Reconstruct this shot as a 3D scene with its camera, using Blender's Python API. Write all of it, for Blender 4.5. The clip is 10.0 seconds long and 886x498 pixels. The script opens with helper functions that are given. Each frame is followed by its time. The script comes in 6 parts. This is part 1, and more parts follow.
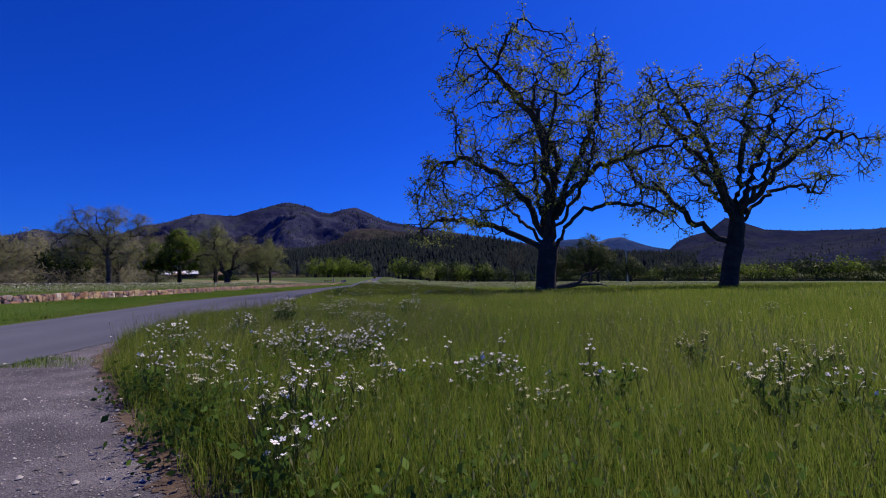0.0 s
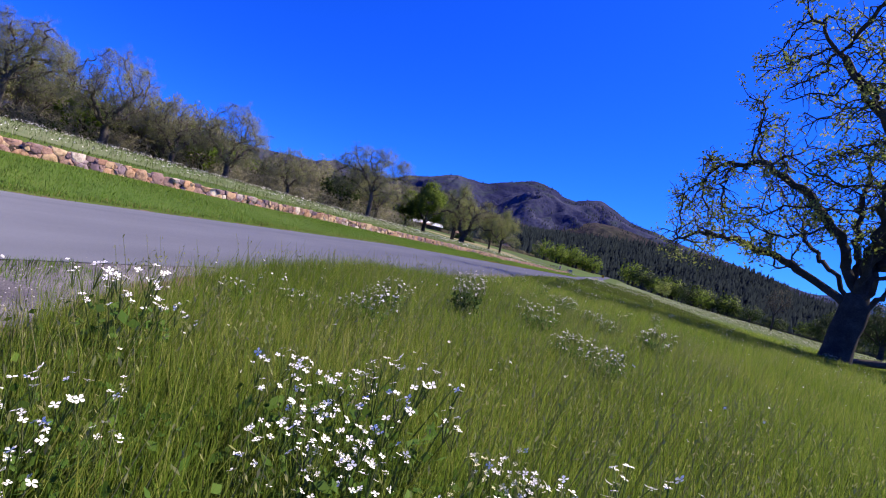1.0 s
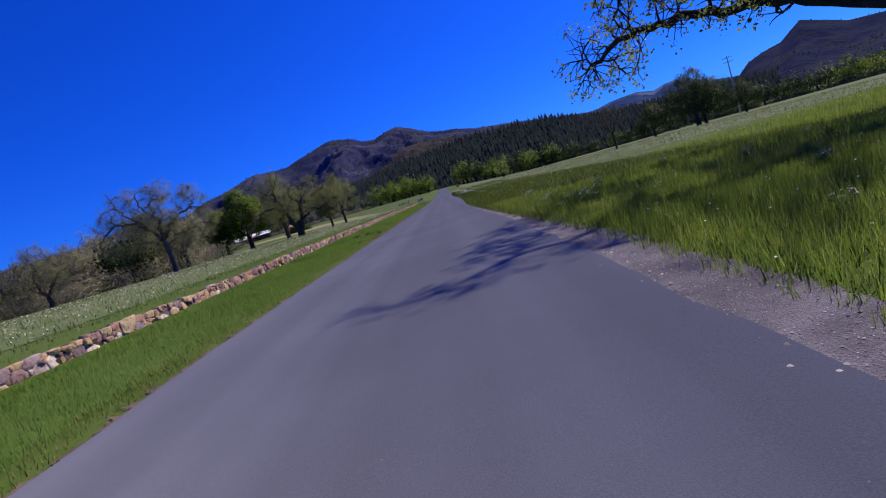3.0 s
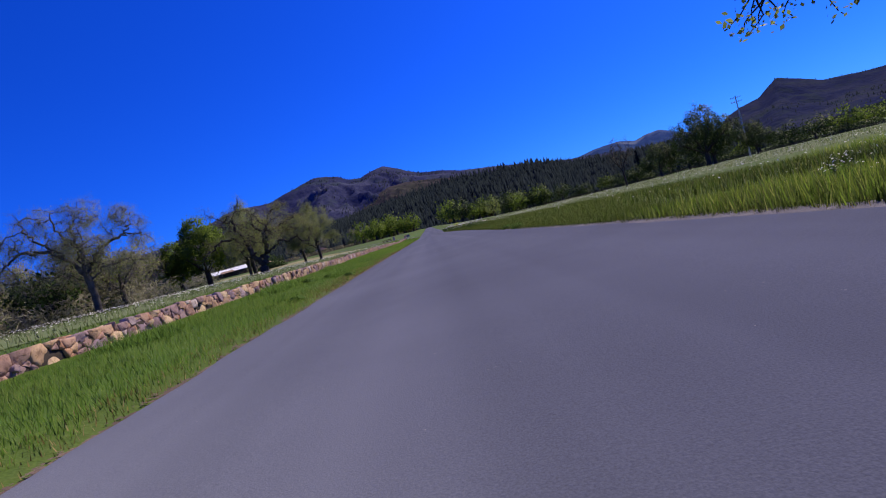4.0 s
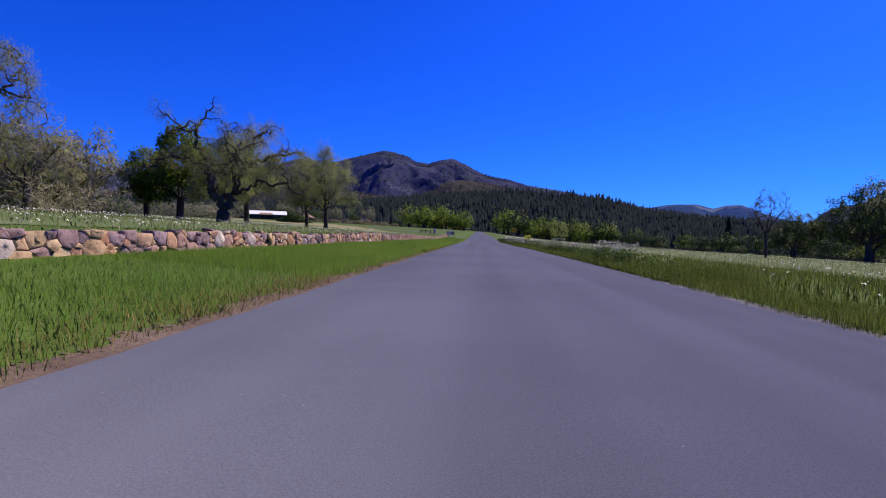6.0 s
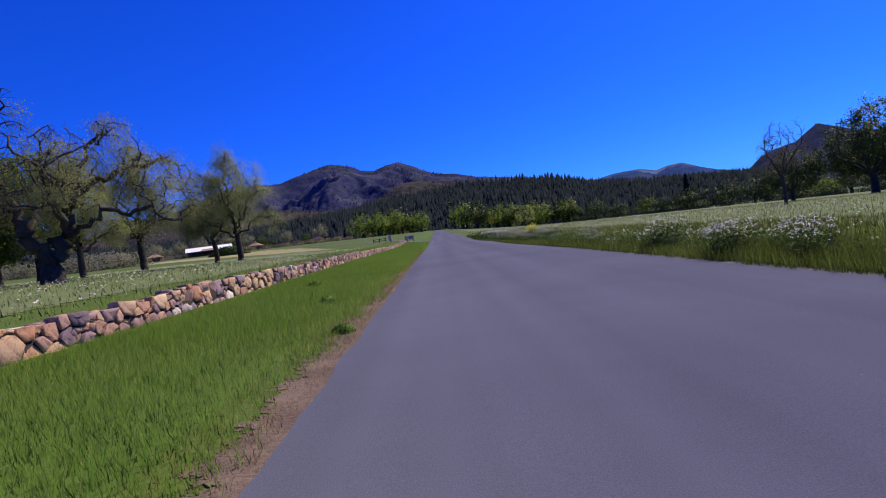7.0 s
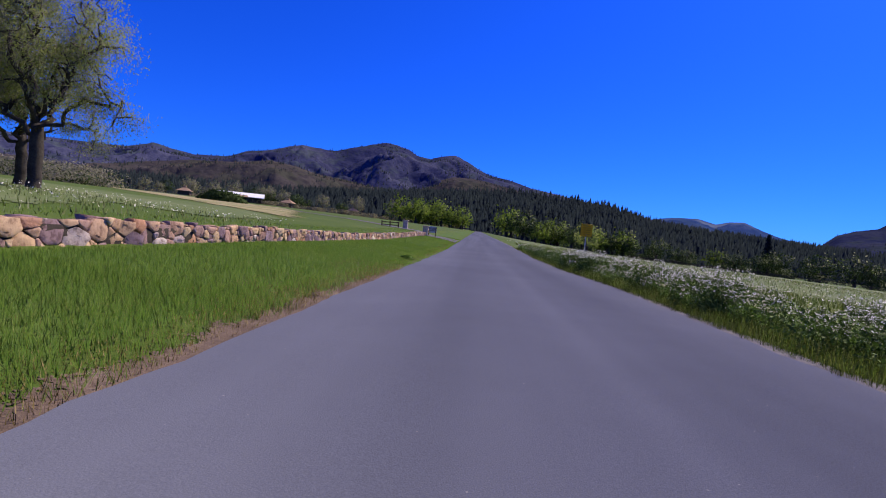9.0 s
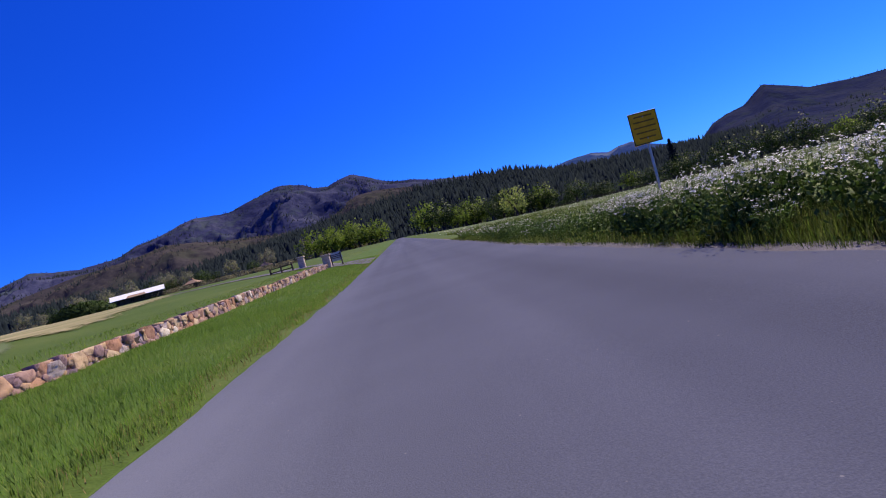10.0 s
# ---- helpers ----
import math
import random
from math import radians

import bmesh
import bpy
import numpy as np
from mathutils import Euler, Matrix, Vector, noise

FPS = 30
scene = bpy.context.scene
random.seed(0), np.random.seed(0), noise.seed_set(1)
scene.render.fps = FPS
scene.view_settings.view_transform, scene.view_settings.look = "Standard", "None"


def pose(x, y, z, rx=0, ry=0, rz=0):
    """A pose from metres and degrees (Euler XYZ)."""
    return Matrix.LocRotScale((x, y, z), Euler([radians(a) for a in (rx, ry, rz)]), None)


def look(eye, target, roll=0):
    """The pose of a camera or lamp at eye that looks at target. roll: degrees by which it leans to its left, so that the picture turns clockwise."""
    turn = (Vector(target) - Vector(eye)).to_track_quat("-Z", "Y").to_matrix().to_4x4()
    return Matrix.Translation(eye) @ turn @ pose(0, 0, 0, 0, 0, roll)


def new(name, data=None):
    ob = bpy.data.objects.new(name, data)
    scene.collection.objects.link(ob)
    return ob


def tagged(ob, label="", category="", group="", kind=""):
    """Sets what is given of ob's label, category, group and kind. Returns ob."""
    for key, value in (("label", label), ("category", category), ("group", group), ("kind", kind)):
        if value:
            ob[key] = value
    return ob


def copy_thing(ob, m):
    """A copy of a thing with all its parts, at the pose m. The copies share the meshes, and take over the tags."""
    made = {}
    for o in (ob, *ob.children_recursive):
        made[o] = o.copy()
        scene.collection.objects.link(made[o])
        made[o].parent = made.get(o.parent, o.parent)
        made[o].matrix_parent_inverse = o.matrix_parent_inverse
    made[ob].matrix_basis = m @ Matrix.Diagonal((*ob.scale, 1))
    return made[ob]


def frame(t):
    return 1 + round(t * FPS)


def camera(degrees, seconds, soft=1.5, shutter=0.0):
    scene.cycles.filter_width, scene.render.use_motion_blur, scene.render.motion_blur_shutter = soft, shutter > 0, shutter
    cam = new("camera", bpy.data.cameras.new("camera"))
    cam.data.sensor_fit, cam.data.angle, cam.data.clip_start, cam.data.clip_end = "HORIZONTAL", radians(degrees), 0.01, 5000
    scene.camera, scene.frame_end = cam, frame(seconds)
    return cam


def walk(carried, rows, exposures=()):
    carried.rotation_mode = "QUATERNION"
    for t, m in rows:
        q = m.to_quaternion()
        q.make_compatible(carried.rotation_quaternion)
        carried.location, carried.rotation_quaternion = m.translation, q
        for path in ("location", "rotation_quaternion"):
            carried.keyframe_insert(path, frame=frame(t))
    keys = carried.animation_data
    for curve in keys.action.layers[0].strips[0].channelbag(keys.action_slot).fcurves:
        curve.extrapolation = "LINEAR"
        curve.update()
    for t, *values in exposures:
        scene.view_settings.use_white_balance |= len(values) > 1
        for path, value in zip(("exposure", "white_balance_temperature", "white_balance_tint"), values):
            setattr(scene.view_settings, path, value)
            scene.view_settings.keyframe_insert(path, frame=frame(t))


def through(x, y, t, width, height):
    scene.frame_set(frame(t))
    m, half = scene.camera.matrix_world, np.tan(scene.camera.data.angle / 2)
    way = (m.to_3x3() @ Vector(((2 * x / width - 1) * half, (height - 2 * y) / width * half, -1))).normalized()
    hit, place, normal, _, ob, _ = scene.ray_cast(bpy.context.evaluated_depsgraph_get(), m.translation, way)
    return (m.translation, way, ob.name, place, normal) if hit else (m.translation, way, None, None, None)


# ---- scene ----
cam = camera(80.0, 10.0, soft=1.1)
PATH = [
    (0, (7.490, -8.473, 0.549), (7.706, -6.489, 0.663), -2.5),
    (0.5, (7.500, -6.574, 0.701), (7.318, -4.582, 0.744), 5.3),
    (1, (7.187, -4.197, 0.637), (6.561, -2.298, 0.615), 13.5),
    (1.5, (6.159, -1.258, 0.524), (5.294, 0.544, 0.562), 11.1),
    (2, (5.109, 1.035, 0.520), (4.376, 2.894, 0.427), 3.7),
    (2.2, (4.380, 1.840, 0.730), (3.788, 3.746, 0.620), -1.4),
    (2.4, (3.651, 3.428, 0.950), (3.258, 5.385, 0.827), -8.8),
    (2.5, (3.181, 4.649, 1.125), (2.902, 6.622, 0.966), -11.5),
    (2.7, (2.372, 7.250, 1.338), (2.278, 9.236, 1.121), -17.4),
    (4, (-0.340, 26.994, 0.712), (-0.309, 28.993, 0.638), -15.9),
    (4.5, (-0.449, 34.184, 0.677), (-0.524, 36.182, 0.626), -6.9),
    (4.7, (-0.442, 36.836, 0.690), (-0.549, 38.832, 0.641), -3.3),
    (5, (-0.329, 40.945, 0.656), (-0.488, 42.938, 0.608), 2.0),
    (5.2, (-0.319, 43.750, 0.663), (-0.512, 45.739, 0.613), 4.8),
    (6.5, (-1.246, 66.483, 0.833), (-1.304, 68.482, 0.783), -3.3),
    (6.7, (-1.530, 69.882, 0.865), (-1.556, 71.881, 0.814), -5.4),
    (7, (-1.729, 75.152, 1.139), (-1.712, 77.151, 1.084), -8.3),
    (7.2, (-1.967, 78.660, 1.134), (-1.917, 80.659, 1.075), -10.4),
    (7.5, (-2.051, 83.514, 1.132), (-1.958, 85.511, 1.066), -13.7),
    (8, (-1.863, 91.333, 1.185), (-1.731, 93.327, 1.112), -16.3),
    (8.2, (-1.694, 94.531, 1.099), (-1.614, 96.528, 1.041), -11.2),
    (8.5, (-1.212, 98.845, 1.104), (-1.217, 100.844, 1.052), -4.4),
    (9, (-0.991, 105.775, 1.013), (-1.114, 107.770, 0.956), 5.2),
    (9.2, (-0.895, 108.767, 0.950), (-0.966, 110.765, 0.900), 0.4),
    (9.5, (-0.786, 113.683, 0.982), (-0.775, 115.683, 0.930), -4.4),
    (9.7, (-0.692, 117.356, 0.977), (-0.643, 119.355, 0.921), -7.8),
    (9.9, (-0.765, 120.681, 0.964), (-0.657, 122.677, 0.900), -12.5),
    (10, (-0.724, 122.394, 0.945), (-0.575, 124.387, 0.883), -15.7),
]
EXPOSURES = [(0, 0.0, 6500, 12), (0.5, 0.6, 6500, 12), (1, 0.97, 6500, 12), (1.5, 0.85, 6450, 12), (2, 0.63, 6300, 12), (2.5, 0.27, 6300, 12), (4, 0.4, 6400, 12), (5, 0.5, 6450, 12), (7, 0.55, 6500, 12), (10, 0.58, 6500, 12)]
walk(cam, [(t, look(eye, target, roll)) for t, eye, target, roll in PATH], EXPOSURES)

# ---------------------------------------------------------------- world, sun
SUN_AZ, SUN_EL = radians(48.0), radians(48.0)      # azimuth from +y towards +x
world = bpy.data.worlds.new("sky")
scene.world = world
world.use_nodes = True
wn = world.node_tree
for n in list(wn.nodes):
    wn.nodes.remove(n)
w_out = wn.nodes.new("ShaderNodeOutputWorld")
w_bg = wn.nodes.new("ShaderNodeBackground")
w_sky = wn.nodes.new("ShaderNodeTexSky")
w_hs = wn.nodes.new("ShaderNodeHueSaturation")
w_sky.sky_type = "NISHITA"
w_sky.sun_disc = False
w_sky.sun_elevation, w_sky.sun_rotation = SUN_EL, SUN_AZ
w_sky.altitude, w_sky.air_density, w_sky.dust_density, w_sky.ozone_density = 900.0, 1.0, 0.9, 5.0
w_hs.inputs["Saturation"].default_value = 1.25
w_tint = wn.nodes.new("ShaderNodeMix")
w_tint.data_type, w_tint.blend_type = "RGBA", "MULTIPLY"
w_tint.inputs["Factor"].default_value = 1.0
w_tint.inputs["B"].default_value = (0.125, 0.478, 1.72, 1.0)
wn.links.new(w_sky.outputs[0], w_hs.inputs["Color"])
wn.links.new(w_hs.outputs[0], w_tint.inputs["A"])
wn.links.new(w_tint.outputs["Result"], w_bg.inputs[0])
w_bg.inputs[1].default_value = 0.07
wn.links.new(w_bg.outputs[0], w_out.inputs[0])
sun_data = bpy.data.lights.new("sun", "SUN")
sun_data.energy, sun_data.angle, sun_data.color = 5.0, radians(0.5), (1.0, 0.86, 0.64)
sun_way = Vector((math.sin(SUN_AZ) * math.cos(SUN_EL), math.cos(SUN_AZ) * math.cos(SUN_EL), math.sin(SUN_EL)))
new("sun", sun_data).matrix_world = look(sun_way * 100, (0, 0, 0))

# ---------------------------------------------------------------- materials
def material(name, rough=0.9):
    m = bpy.data.materials.new(name)
    m.use_nodes = True
    bsdf = m.node_tree.nodes["Principled BSDF"]
    bsdf.inputs["Roughness"].default_value = rough
    bsdf.inputs["Specular IOR Level"].default_value = 0.15
    bsdf.inputs["Diffuse Roughness"].default_value = 0.3
    return m, m.node_tree, bsdf


def noise_node(nt, scale, detail=4.0, rough=0.6, vec=None):
    n = nt.nodes.new("ShaderNodeTexNoise")
    n.inputs["Scale"].default_value = scale
    n.inputs["Detail"].default_value = detail
    n.inputs["Roughness"].default_value = rough
    if vec is not None:
        nt.links.new(vec, n.inputs["Vector"])
    return n.outputs["Fac"]


def ramp(nt, fac, stops):
    r = nt.nodes.new("ShaderNodeValToRGB")
    while len(r.color_ramp.elements) < len(stops):
        r.color_ramp.elements.new(0.5)
    for e, (p, c) in zip(r.color_ramp.elements, stops):
        e.position, e.color = p, (*c, 1.0)
    nt.links.new(fac, r.inputs[0])
    return r.outputs[0]


def mix(nt, fac, a, b, mode="MIX"):
    m = nt.nodes.new("ShaderNodeMix")
    m.data_type, m.blend_type = "RGBA", mode
    for sock, v in ((m.inputs["Factor"], fac), (m.inputs["A"], a), (m.inputs["B"], b)):
        if isinstance(v, (int, float)):
            sock.default_value = v
        elif isinstance(v, tuple):
            sock.default_value = (*v, 1.0)
        else:
            nt.links.new(v, sock)
    return m.outputs["Result"]


def math_node(nt, op, a, b=0.0, clamp=False):
    m = nt.nodes.new("ShaderNodeMath")
    m.operation, m.use_clamp = op, clamp
    for sock, v in zip(m.inputs, (a, b)):
        if isinstance(v, (int, float)):
            sock.default_value = v
        else:
            nt.links.new(v, sock)
    return m.outputs[0]


def bump(nt, bsdf, height, strength=0.5, dist=0.02):
    b = nt.nodes.new("ShaderNodeBump")
    b.inputs["Strength"].default_value, b.inputs["Distance"].default_value = strength, dist
    nt.links.new(height, b.inputs["Height"])
    nt.links.new(b.outputs[0], bsdf.inputs["Normal"])


def coords(nt):
    return nt.nodes.new("ShaderNodeTexCoord").outputs["Object"]


def island(nt):
    return nt.nodes.new("ShaderNodeNewGeometry").outputs["Random Per Island"]


def two_scale(name, colours, big, small, rough=0.9, relief=0.4, dist=0.02):
    """A surface whose colour varies at two scales, with fine relief."""
    m, nt, b = material(name, rough)
    v = coords(nt)
    f1, f2 = noise_node(nt, big, 4, 0.6, v), noise_node(nt, small, 3, 0.7, v)
    f = math_node(nt, "ADD", math_node(nt, "MULTIPLY", f1, 0.6), math_node(nt, "MULTIPLY", f2, 0.4))
    n = len(colours)
    nt.links.new(ramp(nt, f, [(0.33 + 0.34 * i / (n - 1), c) for i, c in enumerate(colours)]), b.inputs["Base Color"])
    bump(nt, b, f2, relief, dist)
    return m


def ragged(m, scale):
    """Wears a strip's sides away unevenly: it thins out where its edge value is low."""
    nt = m.node_tree
    b, out = nt.nodes["Principled BSDF"], nt.nodes["Material Output"]
    at = nt.nodes.new("ShaderNodeAttribute")
    at.attribute_name = "edge"
    v = coords(nt)
    n = math_node(nt, "ADD", math_node(nt, "MULTIPLY", noise_node(nt, scale, 3, 0.65, v), 0.7), math_node(nt, "MULTIPLY", noise_node(nt, scale * 9, 2, 0.6, v), 0.5))
    show = math_node(nt, "GREATER_THAN", math_node(nt, "ADD", math_node(nt, "MULTIPLY", at.outputs["Fac"], 0.72), 0.22), n)
    clear = nt.nodes.new("ShaderNodeBsdfTransparent")
    s = nt.nodes.new("ShaderNodeMixShader")
    nt.links.new(show, s.inputs[0])
    nt.links.new(clear.outputs[0], s.inputs[1])
    nt.links.new(b.outputs[0], s.inputs[2])
    nt.links.new(s.outputs[0], out.inputs[0])
    return m


def leafy(name, colours, rough=0.6, through=0.3, gloss=0.1):
    """Thin leaves and blades: each its own tint, some light coming through."""
    m, nt, b = material(name, rough)
    b.inputs["Diffuse Roughness"].default_value = 0.0
    b.inputs["Specular IOR Level"].default_value = gloss
    v = coords(nt)
    f = math_node(nt, "ADD", math_node(nt, "MULTIPLY", island(nt), 0.55), math_node(nt, "MULTIPLY", noise_node(nt, 0.25, 3, 0.6, v), 0.45))
    n = len(colours)
    c = ramp(nt, f, [(0.12 + 0.76 * i / (n - 1), k) for i, k in enumerate(colours)])
    nt.links.new(c, b.inputs["Base Color"])
    t = nt.nodes.new("ShaderNodeBsdfTranslucent")
    nt.links.new(c, t.inputs[0])
    s = nt.nodes.new("ShaderNodeMixShader")
    s.inputs[0].default_value = through
    nt.links.new(b.outputs[0], s.inputs[1])
    nt.links.new(t.outputs[0], s.inputs[2])
    nt.links.new(s.outputs[0], nt.nodes["Material Output"].inputs[0])
    return m


def asphalt():
    m, nt, b = material("asphalt", 0.95)
    v = coords(nt)
    sep = nt.nodes.new("ShaderNodeSeparateXYZ")
    nt.links.new(v, sep.inputs[0])
    stretch = nt.nodes.new("ShaderNodeMapping")
    stretch.inputs["Scale"].default_value = (1.0, 0.014, 1.0)
    nt.links.new(v, stretch.inputs[0])
    streak = noise_node(nt, 0.9, 2, 0.5, stretch.outputs[0])
    blot = noise_node(nt, 0.25, 4, 0.6, v)
    grit = noise_node(nt, 110.0, 2, 0.7, v)
    f = math_node(nt, "ADD", math_node(nt, "MULTIPLY", streak, 0.36), math_node(nt, "MULTIPLY", blot, 0.24))
    f = math_node(nt, "ADD", f, math_node(nt, "MULTIPLY", grit, 0.4))
    c = ramp(nt, f, [(0.34, (0.094, 0.1, 0.128)), (0.5, (0.134, 0.142, 0.18)), (0.66, (0.179, 0.188, 0.232))])
    vor = nt.nodes.new("ShaderNodeTexVoronoi")
    vor.inputs["Scale"].default_value = 9.0
    nt.links.new(v, vor.inputs["Vector"])
    chip = ramp(nt, vor.outputs["Distance"], [(0.035, (1, 1, 1)), (0.06, (0, 0, 0))])
    keep = math_node(nt, "MULTIPLY", chip, math_node(nt, "GREATER_THAN", noise_node(nt, 3.1, 1, 0.5, v), 0.56))
    c = mix(nt, math_node(nt, "MULTIPLY", keep, 0.55), c, (0.4, 0.38, 0.36))
    nt.links.new(c, b.inputs["Base Color"])
    bump(nt, b, grit, 0.5, 0.004)
    b.inputs["Specular IOR Level"].default_value = 0.03
    b.inputs["Diffuse Roughness"].default_value = 0.7
    return m


def hills(name, dark, mid, light, green, clump, patch):
    """Wooded slopes: dark tree crowns over brown, green or haze-blue ground, with bare patches."""
    m, nt, b = material(name, 1.0)
    b.inputs["Specular IOR Level"].default_value = 0.0
    v = coords(nt)
    vor = nt.nodes.new("ShaderNodeTexVoronoi")
    vor.inputs["Scale"].default_value = clump
    nt.links.new(v, vor.inputs["Vector"])
    big, med, fine = noise_node(nt, patch, 5, 0.62, v), noise_node(nt, patch * 7, 4, 0.6, v), noise_node(nt, patch * 40, 3, 0.65, v)
    ground_c = ramp(nt, math_node(nt, "ADD", math_node(nt, "MULTIPLY", big, 0.7), math_node(nt, "MULTIPLY", fine, 0.3)), [(0.38, dark), (0.48, mid), (0.6, light)])
    grass = ramp(nt, noise_node(nt, patch * 2.3, 4, 0.6, v), [(0.52, (0, 0, 0)), (0.62, (1, 1, 1))])
    ground_c = mix(nt, math_node(nt, "MULTIPLY", grass, 0.75), ground_c, green)
    trees = ramp(nt, vor.outputs["Distance"], [(0.25, (1, 1, 1)), (0.6, (0, 0, 0))])
    wooded = ramp(nt, med, [(0.38, (1, 1, 1)), (0.58, (0.05, 0.05, 0.05))])
    c = mix(nt, math_node(nt, "MULTIPLY", trees, math_node(nt, "MULTIPLY", wooded, 0.8)), ground_c, dark)
    nt.links.new(c, b.inputs["Base Color"])
    bump(nt, b, trees, 0.2, 4.0)
    return m


def stone_mat():
    m, nt, b = material("fieldstone", 0.85)
    v = coords(nt)
    r = nt.nodes.new("ShaderNodeAttribute")
    r.attribute_name = "tone"
    n1, n2 = noise_node(nt, 8.0, 5, 0.7, v), noise_node(nt, 45.0, 3, 0.7, v)
    c = ramp(nt, r.outputs["Fac"], [(0.0, (0.2, 0.15, 0.2)), (0.14, (0.33, 0.23, 0.25)), (0.28, (0.5, 0.33, 0.27)), (0.42, (0.57, 0.41, 0.26)), (0.56, (0.66, 0.52, 0.35)), (0.68, (0.5, 0.28, 0.18)), (0.8, (0.4, 0.27, 0.24)), (0.9, (0.34, 0.26, 0.32)), (1.0, (0.84, 0.77, 0.67))])
    stain = ramp(nt, n1, [(0.36, (0.42, 0.36, 0.36)), (0.5, (0.9, 0.87, 0.85)), (0.64, (1.0, 1.0, 1.0))])
    c = mix(nt, 0.85, c, stain, "MULTIPLY")
    c = mix(nt, math_node(nt, "MULTIPLY", n2, 0.5), c, (0.4, 0.34, 0.32), "MULTIPLY")
    nt.links.new(c, b.inputs["Base Color"])
    bump(nt, b, math_node(nt, "ADD", n1, math_node(nt, "MULTIPLY", n2, 0.4)), 0.7, 0.025)
    return m


def plain(name, colour, rough=0.6, metal=0.0):
    """Painted or metal things: one colour, faintly mottled."""
    m, nt, b = material(name, rough)
    v = coords(nt)
    f = noise_node(nt, 6.0, 4, 0.6, v)
    nt.links.new(ramp(nt, f, [(0.3, tuple(0.78 * k for k in colour)), (0.7, colour)]), b.inputs["Base Color"])
    b.inputs["Metallic"].default_value = metal
    return m


M_ASPHALT = asphalt()
M_GROUND = two_scale("meadow_soil", [(0.042, 0.076, 0.011), (0.064, 0.104, 0.017), (0.094, 0.125, 0.029)], 0.12, 6.0, 1.0, 0.6, 0.05)
M_DIRT = ragged(two_scale("bare_dirt", [(0.07, 0.05, 0.04), (0.125, 0.09, 0.07), (0.21, 0.16, 0.13)], 1.3, 30.0, 1.0, 0.7, 0.02), 2.0)
M_GRAVEL = ragged(two_scale("gravel", [(0.062, 0.058, 0.072), (0.125, 0.117, 0.142), (0.25, 0.235, 0.27)], 1.2, 55.0, 0.95, 0.9, 0.02), 2.5)
M_PEBBLE = leafy("pebble", [(0.09, 0.083, 0.097), (0.17, 0.16, 0.18), (0.3, 0.285, 0.31), (0.66, 0.65, 0.67)], 0.85, 0.0)
M_MOWN = ragged(two_scale("mown_hay", [(0.12, 0.15, 0.05), (0.27, 0.24, 0.12), (0.4, 0.34, 0.2)], 0.14, 0.7, 1.0, 0.4, 0.1), 0.35)
M_FIELD = ragged(two_scale("flower_field", [(0.07, 0.108, 0.03), (0.105, 0.14, 0.05), (0.165, 0.185, 0.105)], 0.06, 1.2, 1.0, 0.5, 0.1), 0.3)
M_STONE = stone_mat()
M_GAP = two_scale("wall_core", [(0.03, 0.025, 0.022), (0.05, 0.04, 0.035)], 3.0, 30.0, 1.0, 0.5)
M_BARK = two_scale("oak_bark", [(0.025, 0.022, 0.02), (0.05, 0.043, 0.038), (0.09, 0.08, 0.07)], 1.5, 14.0, 0.95, 0.8, 0.03)
M_BARK_GREY = two_scale("lichen_bark", [(0.045, 0.038, 0.033), (0.09, 0.078, 0.07), (0.17, 0.15, 0.135)], 1.2, 10.0, 0.95, 0.8, 0.03)
# the blue haze of distance is put into the mountain's base colours
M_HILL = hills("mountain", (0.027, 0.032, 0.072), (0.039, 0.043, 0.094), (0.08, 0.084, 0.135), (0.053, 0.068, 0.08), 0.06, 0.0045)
# ridge colours carry painted haze: bluer with distance
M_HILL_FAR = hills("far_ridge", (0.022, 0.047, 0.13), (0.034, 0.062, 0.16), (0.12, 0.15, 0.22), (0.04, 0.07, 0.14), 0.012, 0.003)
# green-brown hill, its colours shifted to blue for haze
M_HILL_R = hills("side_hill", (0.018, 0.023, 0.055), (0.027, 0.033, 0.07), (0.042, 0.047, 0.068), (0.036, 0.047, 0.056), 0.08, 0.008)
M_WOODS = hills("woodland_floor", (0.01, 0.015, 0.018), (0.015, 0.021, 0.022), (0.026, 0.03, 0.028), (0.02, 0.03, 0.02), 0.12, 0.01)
M_GRASS = leafy("grass", [(0.06, 0.12, 0.016), (0.11, 0.184, 0.026), (0.178, 0.246, 0.041), (0.34, 0.34, 0.13)], 0.6, 0.5, 0.04)
M_GRASS_L = leafy("verge_grass", [(0.082, 0.18, 0.028), (0.113, 0.217, 0.034), (0.15, 0.243, 0.045), (0.23, 0.275, 0.09)], 0.6, 0.5, 0.04)
M_ROADWEED = leafy("broad_weed_leaf", [(0.05, 0.11, 0.02), (0.075, 0.145, 0.026), (0.11, 0.19, 0.04)], 0.6, 0.35, 0.06)
M_TURF = two_scale("green_turf", [(0.045, 0.092, 0.014), (0.066, 0.12, 0.019), (0.092, 0.14, 0.028)], 0.5, 9.0, 1.0, 0.6, 0.03)
M_VERGE = leafy("roadside_grass", [(0.034, 0.066, 0.011), (0.05, 0.088, 0.015), (0.075, 0.108, 0.021), (0.14, 0.135, 0.055)], 0.6, 0.3, 0.04)
M_DRY = leafy("dry_grass", [(0.1, 0.12, 0.03), (0.15, 0.12, 0.045), (0.2, 0.155, 0.065), (0.26, 0.21, 0.1), (0.12, 0.14, 0.03)])
M_PALE = leafy("flowering_grass", [(0.068, 0.118, 0.03), (0.1, 0.15, 0.047), (0.17, 0.2, 0.1), (0.3, 0.31, 0.23)])
M_LEAF_OAK = leafy("young_oak_leaf", [(0.13, 0.175, 0.045), (0.19, 0.235, 0.065), (0.27, 0.31, 0.1)], 0.6, 0.5)
